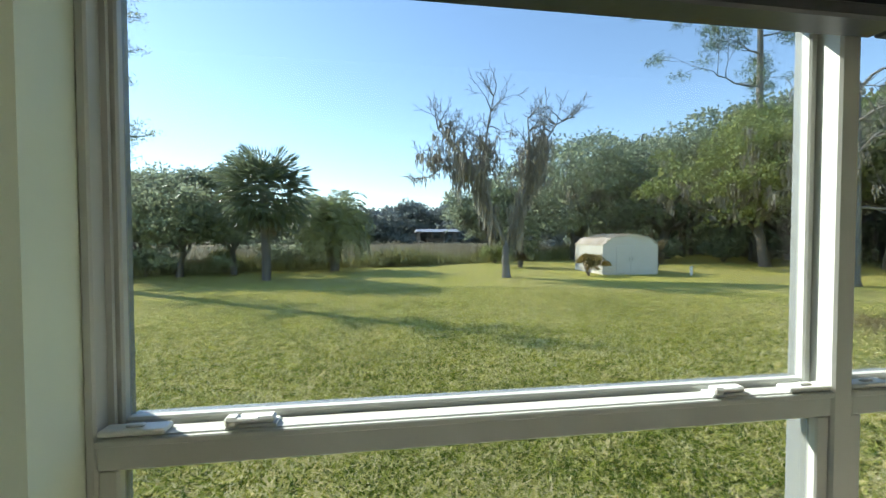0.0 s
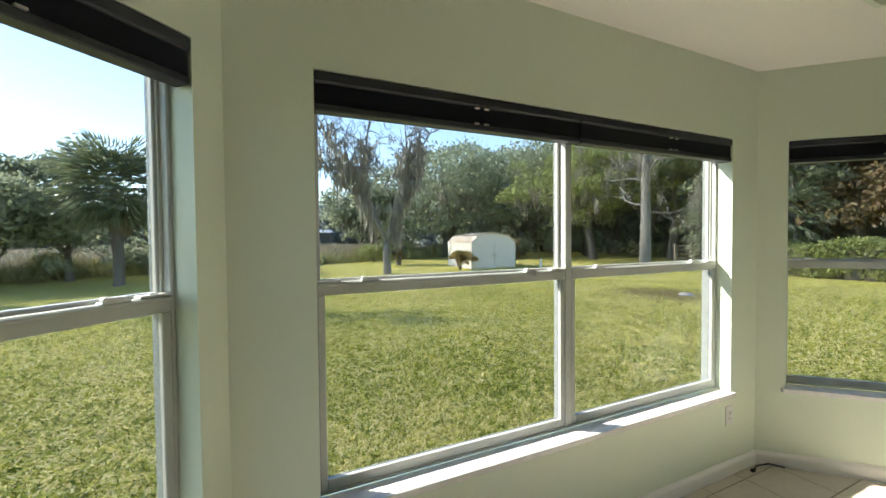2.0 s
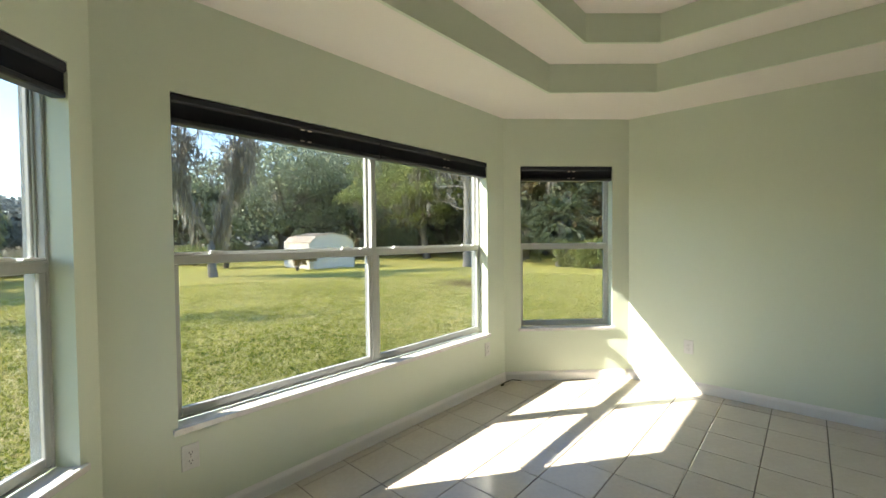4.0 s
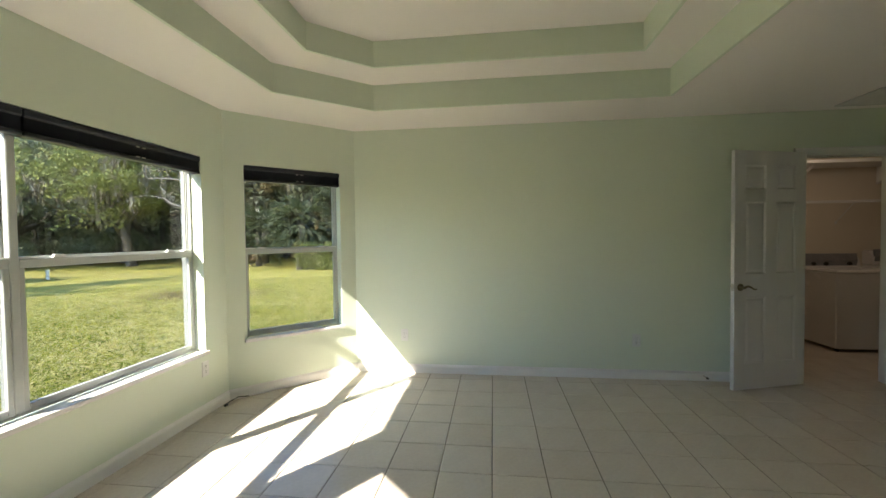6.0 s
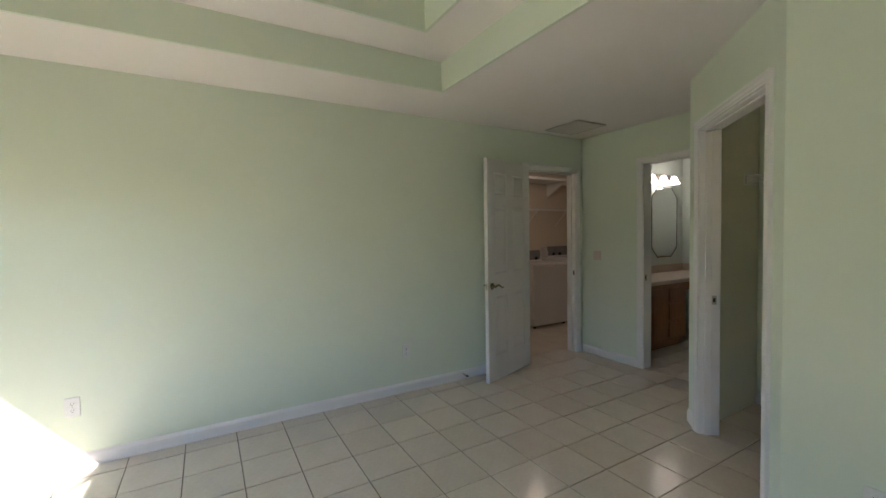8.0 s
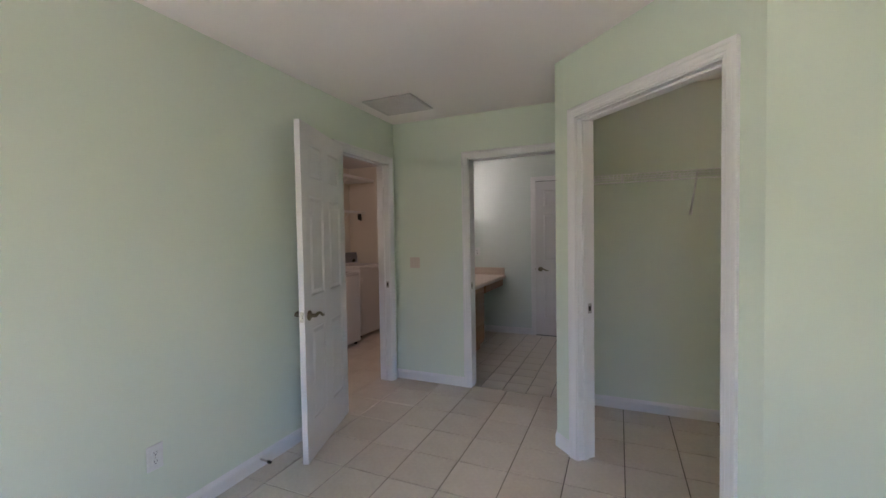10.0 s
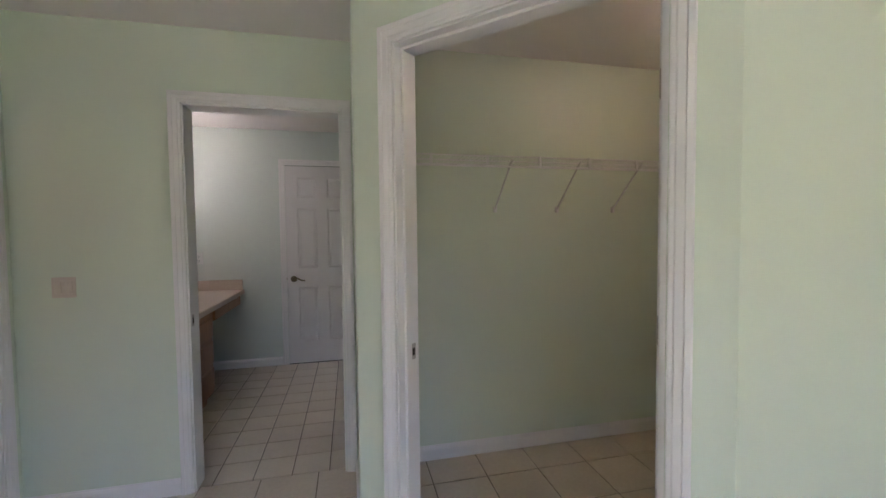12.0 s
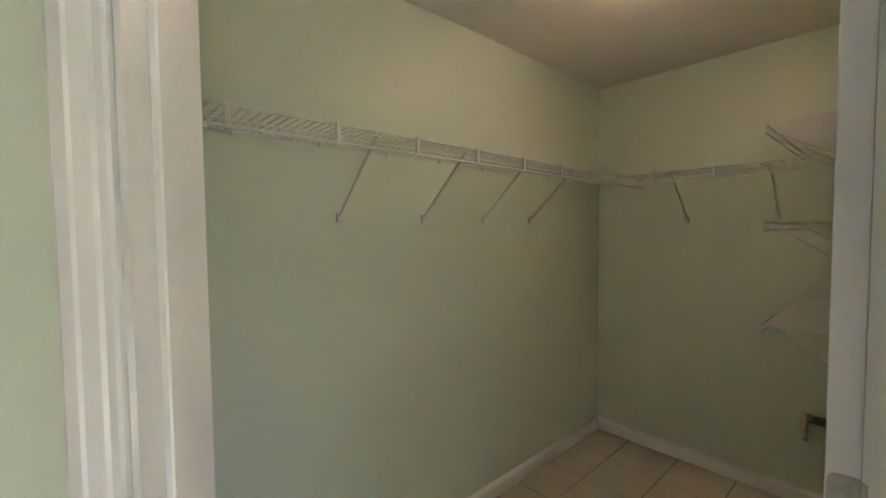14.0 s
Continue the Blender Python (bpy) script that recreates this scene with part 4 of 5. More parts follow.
l.new(sep.outputs[1], edge.inputs[2])
er = n.new("ShaderNodeMapRange")
er.inputs["From Min"].default_value, er.inputs["From Max"].default_value = 23.5, 25.5
l.new(edge.outputs[0], er.inputs[0])
col = mix_node(er.outputs[0], lawn_col, marsh.outputs[0])
l.new(col, b.inputs["Base Color"])
bp = n.new("ShaderNodeBump")
bp.inputs["Strength"].default_value, bp.inputs["Distance"].default_value = 1.0, 0.03
l.new(fine.outputs[0], bp.inputs["Height"])
l.new(bp.outputs[0], b.inputs["Normal"])
M["lawn"] = lm
bm = bmesh.new()
bmesh.ops.create_grid(bm, x_segments=1, y_segments=1, size=900)
ob = part("ground", bm, "lawn")
ob.location = (0, 0, GZ)
tagged(ob, "sunlit lawn running down to a brown marsh", "ground", kind="structure")


# ---- outdoors: foliage generators ----
rng = np.random.default_rng(7)


def unit(k):
    v = rng.normal(size=(k, 3))
    return v / np.linalg.norm(v, axis=1)[:, None]


def quads(name, centre, a, c, material, parent=None, kind=""):
    """Four-cornered blades: centre, half length a and half width c, each an array of vectors."""
    k = len(centre)
    v = np.empty((k, 4, 3))
    v[:, 0], v[:, 1], v[:, 2], v[:, 3] = centre - a, centre + c, centre + a, centre - c
    me = bpy.data.meshes.new(name)
    me.vertices.add(4 * k)
    me.vertices.foreach_set("co", v.reshape(-1))
    me.loops.add(4 * k)
    me.loops.foreach_set("vertex_index", np.arange(4 * k, dtype=np.int32))
    me.polygons.add(k)
    me.polygons.foreach_set("loop_start", np.arange(0, 4 * k, 4, dtype=np.int32))
    me.update(calc_edges=True)
    me.materials.append(M[material])
    ob = new(name, me)
    if parent is not None:
        ob.parent = parent
    return tagged(ob, kind=kind) if kind else ob


def cloud(clumps, per, flat=0.8):
    """Points on the outer parts of leafy clumps."""
    out = []
    for c, r in clumps:
        d = unit(per)
        d[:, 2] = np.abs(d[:, 2]) * 1.0 - 0.3 * (rng.random(per) < 0.45)
        rad = r * (0.45 + 0.6 * rng.random(per) ** 0.5)
        out.append(np.array(c) + d * rad[:, None] * np.array([1, 1, flat]))
    return np.concatenate(out)


def leafage(name, pts, size, material, parent=None, narrow=0.5, kind=""):
    k = len(pts)
    a = unit(k) * (size * (0.6 + 0.8 * rng.random(k)))[:, None]
    c = np.cross(a, unit(k))
    c *= (size * narrow * (0.6 + 0.6 * rng.random(k)) / (np.linalg.norm(c, axis=1) + 1e-6))[:, None]
    return quads(name, pts, a, c, material, parent, kind)


LINES = []


def limb(bm, tips, start, way, length, radius, depth, bend=0.35, spread=0.75, lift=0.15, sides=6, kids=3):
    """Grows a bent, tapering limb and its side limbs; gathers the tips."""
    pts, tap = [Vector(start)], [radius]
    d = Vector(way).normalized()
    steps = 5
    for i in range(steps):
        d = (d + Vector(rng.normal(size=3)) * bend * 0.35 + Vector((0, 0, lift * 0.2))).normalized()
        pts.append(pts[-1] + d * (length / steps))
        tap.append(max(0.0095, radius * (1 - 0.62 * (i + 1) / steps)))
    tube(bm, pts, radius, sides, tap)
    LINES.append((depth, pts))
    if depth == 0:
        tips.append((pts[-1], pts))
        return
    for j in range(kids):
        f = 0.45 + 0.55 * (j + rng.random() * 0.6) / kids
        p = pts[min(steps, int(f * steps) + 0)]
        side = Vector(rng.normal(size=3)).cross(d).normalized()
        nd = (d * (1 - spread * 0.5) + side * spread + Vector((0, 0, lift))).normalized()
        limb(bm, tips, p, nd, length * (0.55 + 0.25 * rng.random()), tap[min(steps, int(f * steps))] * 0.66, depth - 1, bend, spread, lift, max(4, sides - 1), kids)
    limb(bm, tips, pts[-1], d, length * 0.6, tap[-1], depth - 1, bend, spread, lift, max(4, sides - 1), kids)


def moss(tips, per, lo, hi, parent, width=0.03, strands=9):
    """Grey bunches of strands that hang from limbs, thick above and ragged below."""
    pts, a, c = [], [], []
    for _, line in tips:
        for _ in range(per):
            p = line[int(rng.integers(0, len(line)))]
            bunch = Vector(rng.normal(size=3)) * 0.05
            ln = lo + (hi - lo) * rng.random() ** 2
            for _ in range(strands):
                off = rng.normal(size=3) * np.array([0.10, 0.10, 0.05])
                h = ln * (0.25 + 0.8 * rng.random()) * math.exp(-6 * (off[0] ** 2 + off[1] ** 2))
                ang = rng.random() * 6.28
                w = width * (0.6 + rng.random())
                top = np.array(p + bunch) + off
                sway = rng.normal(size=2) * 0.04
                for f0, f1, ww in ((0.0, 0.55, 1.0), (0.45, 1.0, 0.7)):
                    pts.append(top + np.array([sway[0] * f0 * 2, sway[1] * f0 * 2, -h * (f0 + f1) / 2]))
                    a.append(np.array([rng.normal() * 0.02, rng.normal() * 0.02, h * (f1 - f0) / 2]))
                    c.append(np.array([math.cos(ang) * w * ww, math.sin(ang) * w * ww, rng.normal() * 0.05 * h]))
    return quads("moss", np.array(pts), np.array(a), np.array(c), "moss", parent, "stuff")


def tree(name, at, height, spread, trunk_r, leaf, size, per, label, first=0.35, depth=2, bark="bark", moss_n=0, clump=0.9, kids=3, low=0.0):
    t = thing(name, pose(*at), label, "tree")
    bm = bmesh.new()
    tips = []
    top = height * first
    lean = rng.normal(size=2) * 0.03 * height
    tube(bm, [(0, 0, -0.2), (0, 0, 0.15), (lean[0] * 0.4, lean[1] * 0.4, top * 0.6), (lean[0], lean[1], top)], trunk_r, 9, [trunk_r * 1.5, trunk_r * 1.1, trunk_r * 0.85, trunk_r * 0.75])
    k = 5
    for i in range(k):
        ang = i * 2 * math.pi / k + rng.random()
        tilt = 0.5 + 0.5 * rng.random()
        limb(bm, tips, (lean[0], lean[1], top * (0.75 + 0.25 * i / k)), (math.cos(ang) * spread / height * 1.4, math.sin(ang) * spread / height * 1.4, tilt), (height - top) * 0.55, trunk_r * 0.5, depth - 1, 0.5, 0.8, 0.12, 6, kids)
    part("trunk", bm, bark, t, smooth=True)
    clumps = [(tuple(p), clump * (0.6 + 0.7 * rng.random())) for p, _ in tips]
    for _ in range(len(tips) // 2):
        d = unit(1)[0]
        d[2] = abs(d[2]) if rng.random() > low else -0.3 * abs(d[2])
        r = 0.75 + 0.25 * rng.random()
        clumps.append(((d[0] * spread * r, d[1] * spread * r, top + (height - top) * (0.25 + 0.65 * d[2])), clump * (0.5 + 0.6 * rng.random())))
    leafage("crown", cloud(clumps, int(per * 0.75)), size, leaf, t)
    if moss_n:
        moss(tips, moss_n, 0.4, 1.5, t, 0.05)
    return t


def palm(name, at, trunk_h, crown_r, fronds, label, fan=True, droop=0.5, trunk_r=0.16, dry=10, green="frond"):
    t = thing(name, pose(*at), label, "palm tree")
    bm = bmesh.new()
    zs = np.linspace(-0.1, trunk_h, 14)
    tube(bm, [(0.03 * math.sin(z * 2), 0.02 * math.cos(z * 3), z) for z in zs], trunk_r, 10, [trunk_r * (1.15 if i == 0 else (1.0 + 0.08 * (i % 2))) for i in range(14)])
    part("trunk", bm, "bark", t)
    for dead in (False, True):
        C, A, W = [], [], []
        for i in range(dry if dead else fronds):
            ang = i * 2.399 + rng.random() * 0.4
            el = (1.3 - (2.3 if fan else 1.75) * (i + 0.5) / fronds) if not dead else -1.0 - 0.4 * rng.random()
            d = np.array([math.cos(ang) * math.cos(el), math.sin(ang) * math.cos(el), math.sin(el)])
            base = np.array([0, 0, trunk_h + (0.1 if not dead else -0.15)])
            r = crown_r * (0.85 + 0.25 * rng.random()) * (0.7 if dead else 1)
            if fan:
                hub = base + d * r * 0.5 - np.array([0, 0, 0.06 * r])
                C.append((base + hub) / 2), A.append((hub - base) / 2), W.append(np.cross(d, [0, 0, 1]) * 0.02)
                right = np.cross(d, [0, 0, 1.0])
                right /= np.linalg.norm(right) + 1e-6
                for f in np.linspace(-1.35, 1.35, 23):
                    e = d * math.cos(f) + right * math.sin(f)
                    e = e + np.array([0, 0, -0.25 * droop - 0.25 * abs(f) * droop + 0.05 * rng.normal()])
                    e /= np.linalg.norm(e)
                    ln = r * 0.55 * (1 - 0.18 * abs(f))
                    p1 = hub + e * ln * 0.55
                    tip = p1 + (e + np.array([0, 0, -0.9 * droop])) / np.linalg.norm(e + np.array([0, 0, -0.9 * droop])) * ln * 0.45
                    w = np.cross(e, unit(1)[0])
                    w = w / (np.linalg.norm(w) + 1e-6) * 0.042
                    C += [(hub + p1) / 2, (p1 + tip) / 2]
                    A += [(p1 - hub) / 2, (tip - p1) / 2]
                    W += [w, w * 0.7]
            else:
                p = base.copy()
                e = d.copy()
                steps = 12
                for k in range(steps):
                    q = p + e * r * 1.25 / steps
                    C.append((p + q) / 2), A.append((q - p) / 2), W.append(np.cross(e, [0.3, 0.2, 1]) * 0.018)
                    right = np.cross(e, [0, 0, 1.0])
                    right /= np.linalg.norm(right) + 1e-6
                    for s in (-1, 1):
                        for _ in range(5):
                            g = right * s * 0.8 + e * 0.55 + np.array([0, 0, 0.15 - 0.5 * droop * rng.random()])
                            ln = r * 0.34 * (1 - 0.5 * (k / steps) ** 2)
                            C.append(p + (q - p) * rng.random() + g * ln / 2), A.append(g * ln / 2), W.append(np.cross(g, unit(1)[0]) * 0.022)
                    e = e + np.array([0, 0, -0.22 * droop * (1 + k * 0.12)])
                    e /= np.linalg.norm(e)
                    p = q
        if C:
            quads("dead_fronds" if dead else "crown", np.array(C), np.array(A), np.array(W), "frond_dry" if dead else green, t)
    return t


def shrub(name, at, rx, rz, leaf, size, count, label, n_clumps=14):
    s = thing(name, pose(*at), label, "shrub")
    cl = [((rng.normal() * rx * 0.45, rng.normal() * rx * 0.45, rz * (0.25 + 0.6 * rng.random())), rx * (0.3 + 0.25 * rng.random())) for _ in range(n_clumps)]
    leafage("leaves", cloud(cl, count // n_clumps), size, leaf, s)
    bm = bmesh.new()
    for i in range(7):
        a = i * 0.9
        tube(bm, [(0, 0, -0.05), (math.cos(a) * rx * 0.3, math.sin(a) * rx * 0.3, rz * 0.5), (math.cos(a) * rx * 0.5, math.sin(a) * rx * 0.5, rz * 0.85)], 0.02, 5, [0.03, 0.018, 0.006])
    part("stems", bm, "bark", s)
    return s


# ---- outdoors: the lawn's own blades, nearest the windows ----
k = 420000
d = 0.35 + 12.5 * rng.random(k) ** 1.6
ang = np.radians(rng.uniform(-62, 88, k))
px_, py_ = 1.9 + d * np.sin(ang) * 1.15 + rng.normal(size=k) * 0.4, WIN_Y + 0.3 + d * np.cos(ang)
keep = ~((px_ < 4.7) & (py_ < 1.75)) & (py_ > -4)
px_, py_ = px_[keep], py_[keep]
k = len(px_)
h = 0.014 + 0.028 * rng.random(k) ** 1.5
lean = rng.normal(size=(k, 2)) * 0.03
ang = rng.random(k) * 6.28
cen = np.stack([px_, py_, GZ + h * 0.5], 1)
A = np.stack([lean[:, 0], lean[:, 1], h * 0.55], 1)
W = np.stack([np.cos(ang), np.sin(ang), np.zeros(k)], 1) * (0.005 + 0.007 * rng.random(k))[:, None]
tagged(quads("grass", cen, A, W, "grass"), "short mown lawn grass, green with straw blades", "grass", kind="stuff")

# ---- outdoors: trees and palms ----
palm("cabbage_palm", (-3.42, 17.7, GZ), 3.4, 1.95, 90, "tall cabbage palm with a round fan crown on the lawn's edge", True, 0.34, 0.16, 16)
palm("jelly_palm", (-1.3, 21.95, GZ), 2.45, 2.0, 80, "short feathery palm with drooping grey-green fronds by the marsh", False, 0.6, 0.22, 10, "frond_pale")
palm("palmetto", (8.6, 22.5, GZ), 1.6, 1.5, 26, "low fan palm beside the white shed", True, 0.7, 0.14, 10)
palm("palmetto", (21.8, 12.4, GZ), 1.9, 2.1, 30, "low fan palm beside the wooden fence", True, 0.7, 0.16, 12)
palm("palmetto", (20.6, 9.2, GZ), 2.3, 2.2, 30, "low fan palm behind the clipped hedge", True, 0.7, 0.16, 12)

# the bare tree hung with moss
t = thing("bare_tree", pose(6.2, 17.3, GZ), "leafless grey tree hung with long Spanish moss on the lawn", "tree")
bm = bmesh.new()
tips = []
tube(bm, [(0, 0, -0.2), (0, 0, 0.1), (-0.04, 0, 0.8), (0, 0, 1.5)], 0.16, 10, [0.25, 0.18, 0.15, 0.13])
LINES.clear()
LEADERS = (
    (((0, 0, 1.3), (-0.5, 0.1, 2.5), (-0.85, 0.1, 3.7), (-0.95, 0.2, 5.0), (-0.75, 0.2, 6.6), (-0.5, 0.2, 8.0)), 0.12),
    (((0, 0, 1.3), (0.2, -0.1, 2.2), (0.45, -0.2, 3.0), (0.88, -0.2, 4.4), (0.95, -0.1, 5.8), (0.9, 0, 7.0)), 0.13),
    (((0.45, -0.2, 3.0), (0.9, 0.1, 3.9), (1.45, 0.3, 5.2), (1.9, 0.4, 6.2), (2.3, 0.4, 6.9), (2.9, 0.3, 7.2)), 0.085),
    (((-0.85, 0.1, 3.7), (-1.3, -0.2, 4.6), (-1.95, -0.3, 5.3), (-2.5, -0.3, 5.9), (-2.9, -0.3, 6.3)), 0.07),
    (((-0.7, 0.1, 3.2), (-1.2, 0.4, 4.2), (-1.9, 0.6, 4.8), (-2.6, 0.7, 4.9), (-3.1, 0.7, 4.4)), 0.06),
)
hang = []
for line, r in LEADERS:
    line = [Vector((x, y, 1.3 + (z - 1.3) * 0.93)) for x, y, z in line]
    n = len(line)
    tube(bm, line, r, 8, [max(0.022, r * (1 - 0.8 * i / (n - 1))) for i in range(n)])
    steps = [line[i].lerp(line[i + 1], f) for i in range(n - 1) for f in (0.0, 0.5)][2:] + [line[-1]]
    for i, p in enumerate(steps):
        if p.z > 3.6:
            for _ in range(3):
                a = rng.random() * 6.28
                limb(bm, tips, p, (math.cos(a), math.sin(a) * 0.7, 0.35 + 0.5 * rng.random()), 0.55 + 0.5 * rng.random(), 0.028, 2, 0.6, 0.75, 0.15, 5, 2)
        if 1.9 < p.z < 6.0 and abs(p.x) < 2.0:
            hang += [p + Vector((0.12 * rng.normal(), 0.12 * rng.normal(), 0)) for _ in range(4)]
part("trunk", bm, "bark_pale", t, smooth=True)
moss([(None, [q]) for q in hang], 1, 0.7, 2.0, t, 0.045, 13)
hang = [q for deep, line in LINES if deep >= 1 for q in line[2:4] if 3.0 < q.z < 6.2]
moss([(None, [q]) for q in hang if rng.random() < 0.35], 1, 0.35, 1.0, t, 0.035, 8)

# pale leafless tree by the fence
t = thing("bare_tree", pose(16.7, 12.5, GZ), "tall pale leafless tree near the wooden fence", "tree")
bm = bmesh.new()
tips = []
tube(bm, [(0, 0, -0.2), (0, 0, 0.2), (0.03, 0, 2.2), (0.0, 0, 4.6), (0.05, 0, 6.8)], 0.2, 10, [0.36, 0.25, 0.21, 0.17, 0.11])
for i in range(13):
    z = 2.6 + i * 0.36
    a = i * 2.2
    limb(bm, tips, (0.02, 0, z), (math.cos(a), math.sin(a), 0.35), 2.0 - 0.06 * i, 0.06, 2, 0.6, 0.8, 0.12, 5, 3)
part("trunk", bm, "bark_pale", t, smooth=True)
moss(tips[::3], 1, 0.3, 0.9, t, 0.03)

OAK = "broad dark green live oak hung with moss"
tree("live_oak", (15.5, 30.0, GZ), 9.0, 5.2, 0.42, "leaf_oak", 0.15, 150, OAK + " behind the shed", 0.2, 3, moss_n=1, clump=1.5, low=0.35)
tree("live_oak", (22.5, 29.5, GZ), 10.5, 5.5, 0.45, "leaf_oak", 0.15, 150, OAK + " behind the shed", 0.22, 3, moss_n=1, clump=1.55, low=0.35)
tree("live_oak", (30.0, 26.0, GZ), 11.5, 6.0, 0.45, "leaf_oak", 0.17, 150, OAK + " at the wood's edge", 0.22, 3, moss_n=1, clump=1.7, low=0.35)
tree("water_oak", (22.3, 20.9, GZ), 9.0, 3.8, 0.27, "leaf_light", 0.12, 210, "yellow-green oak hung with moss beyond the lawn", 0.28, 3, moss_n=3, clump=1.15, low=0.3)
tree("water_oak", (26.5, 18.0, GZ), 9.5, 4.0, 0.28, "leaf_light", 0.13, 150, "mossy oak at the wood's edge", 0.32, 3, moss_n=3, clump=1.15, low=0.25)
tree("water_oak", (25.0, 14.0, GZ), 9.0, 4.2, 0.25, "leaf_oak", 0.16, 170, "mossy oak at the wood's edge", 0.34, 3, moss_n=4, clump=1.1)
tree("water_oak", (29.0, 9.5, GZ), 9.5, 4.5, 0.28, "leaf_brown", 0.16, 190, "russet-leaved oak behind the clipped hedge", 0.3, 3, moss_n=2, clump=1.2, low=0.2)
tree("water_oak", (25.5, 4.8, GZ), 8.0, 4.2, 0.25, "leaf_brown", 0.15, 230, "russet-leaved oak behind the clipped hedge", 0.3, 3, moss_n=2, clump=1.15, low=0.3)
tree("water_oak", (32.0, 1.5, GZ), 10, 5.0, 0.3, "leaf_oak", 0.2, 170, "dark oak behind the clipped hedge", 0.25, 3, moss_n=2, clump=1.4)
tree("live_oak", (10.6, 34.0, GZ), 6.2, 3.4, 0.3, "leaf_oak", 0.17, 170, OAK + " by the marsh", 0.2, 3, moss_n=1, clump=1.1, low=0.4)
tree("wax_myrtle", (-7.4, 19.6, GZ), 4.6, 2.1, 0.13, "leaf_oak", 0.10, 120, "dark evergreen tree at the lawn's edge", 0.25, 3, clump=0.75, low=0.4)
tree("wax_myrtle", (-5.6, 20.6, GZ), 5.1, 1.7, 0.13, "leaf_oak", 0.10, 120, "dark evergreen tree beside the tall palm", 0.25, 3, clump=0.7, low=0.4)
tree("wax_myrtle", (-10.0, 21.5, GZ), 4.8, 2.4, 0.15, "leaf_oak", 0.11, 120, "dark evergreen tree at the lawn's edge", 0.25, 3, clump=0.85, low=0.4)

t = thing("cedar_tree", pose(-7.5, 15.3, GZ), "tall slender cedar with feathery boughs beside the lawn", "tree")
bm = bmesh.new()
tube(bm, [(0, 0, -0.2), (0, 0, 0.2), (0.05, 0, 4), (0, 0, 7.5), (0.05, 0, 10.5)], 0.2, 9, [0.36, 0.27, 0.2, 0.14, 0.03])
tips = []
LINES.clear()
for i in range(27):
    z = 2.6 + i * 0.29
    a = i * 2.4
    limb(bm, tips, (0.03, 0, z), (math.cos(a), math.sin(a), 0.15), 1.0 - 0.018 * i, 0.035, 1, 0.5, 0.7, 0.05, 5, 3)
part("trunk", bm, "bark", t, smooth=True)
pts = np.concatenate([np.array(q)[None] + rng.normal(size=(12, 3)) * np.array([0.13, 0.13, 0.09]) for _, line in LINES for q in line[2:]])
leafage("crown", pts, 0.055, "leaf_oak", t, 0.3)

# pine behind the oaks
t = thing("pine_tree", pose(25.4, 24.3, GZ), "tall pine with sparse tufted boughs above the oaks", "tree")
bm = bmesh.new()
tube(bm, [(0, 0, -0.2), (0, 0, 4), (-0.1, 0, 9), (-0.15, 0, 14), (-0.3, 0, 20)], 0.25, 9, [0.30, 0.25, 0.21, 0.17, 0.08])
tips = []
for z, wx, wy, ln in ((11.4, -1, -0.05, 6.2), (12.6, 0.5, 0.3, 1.6), (13.4, -0.8, -0.35, 3.2), (15.4, -1, 0.1, 6.0), (14.6, 0.8, -0.3, 2.2), (16.2, -0.6, 0.5, 3.6), (17.2, 0.8, 0.4, 3), (18.4, -0.7, -0.4, 2.5)):
    limb(bm, tips, (-0.12, 0, z), (wx, wy, 0.12), ln * 0.72, 0.07, 2, 0.45, 0.6, 0.1, 5, 3)
part("trunk", bm, "bark_pale", t, smooth=True)
pts = np.concatenate([np.array(p)[None] + rng.normal(size=(110, 3)) * np.array([0.30, 0.30, 0.16]) for p, _ in tips])
leafage("needles", pts, 0.14, "pine", t, 0.14)

# dark wood that closes the view beyond the lawn
far = thing("woodland", None, "dark mossy woodland beyond the lawn", "woods", kind="stuff")
bm = bmesh.new()
cl = []
for i in range(95):
    f = i / 95
    x, y = 18 + 24 * math.sin(f * 2.0 + 0.25) + rng.normal() * 2.5, 38 - 46 * f + rng.normal() * 2.5
    hh = 7 + 4 * rng.random()
    r = 0.10 + 0.14 * rng.random()
    tube(bm, [(x, y, GZ - 0.1), (x + rng.normal() * 0.25, y, hh * 0.5), (x + rng.normal() * 0.5, y, hh)], r, 6, [r * 1.3, r, r * 0.6])
    for _ in range(6):
        cl.append(((x + rng.normal() * 1.8, y + rng.normal() * 1.8, hh * (0.55 + 0.5 * rng.random())), 1.1 + 0.7 * rng.random()))
    for _ in range(3):
        cl.append(((x + 1.5 + rng.normal() * 1.6, y + rng.normal() * 1.6, 0.2 + 1.6 * rng.random()), 0.9 + 0.7 * rng.random()))
part("trunks", bm, "bark", far)
leafage("leaves", cloud(cl, 150), 0.24, "leaf_oak", far)
lines = [(None, [Vector(c) + Vector((0, 0, -0.5)) for c, _ in cl[i:i + 4]]) for i in range(0, len(cl), 4)]
moss(lines, 4, 0.6, 2.0, far, 0.07)
for ob in list(far.children):
    tagged(ob, kind="stuff")

# far tree line over the marsh; its haze is only leaf colour
cl = []
for i in range(150):
    x = -120 + 260 * i / 150
    for _ in range(8):
        cl.append(((x + rng.normal() * 2, 128 + rng.normal() * 6 + 0.03 * x, 0.3 + 11.5 * rng.random() ** 1.1 * (0.85 + 0.15 * math.sin(i * 0.35))), 2.4 + 1.3 * rng.random()))
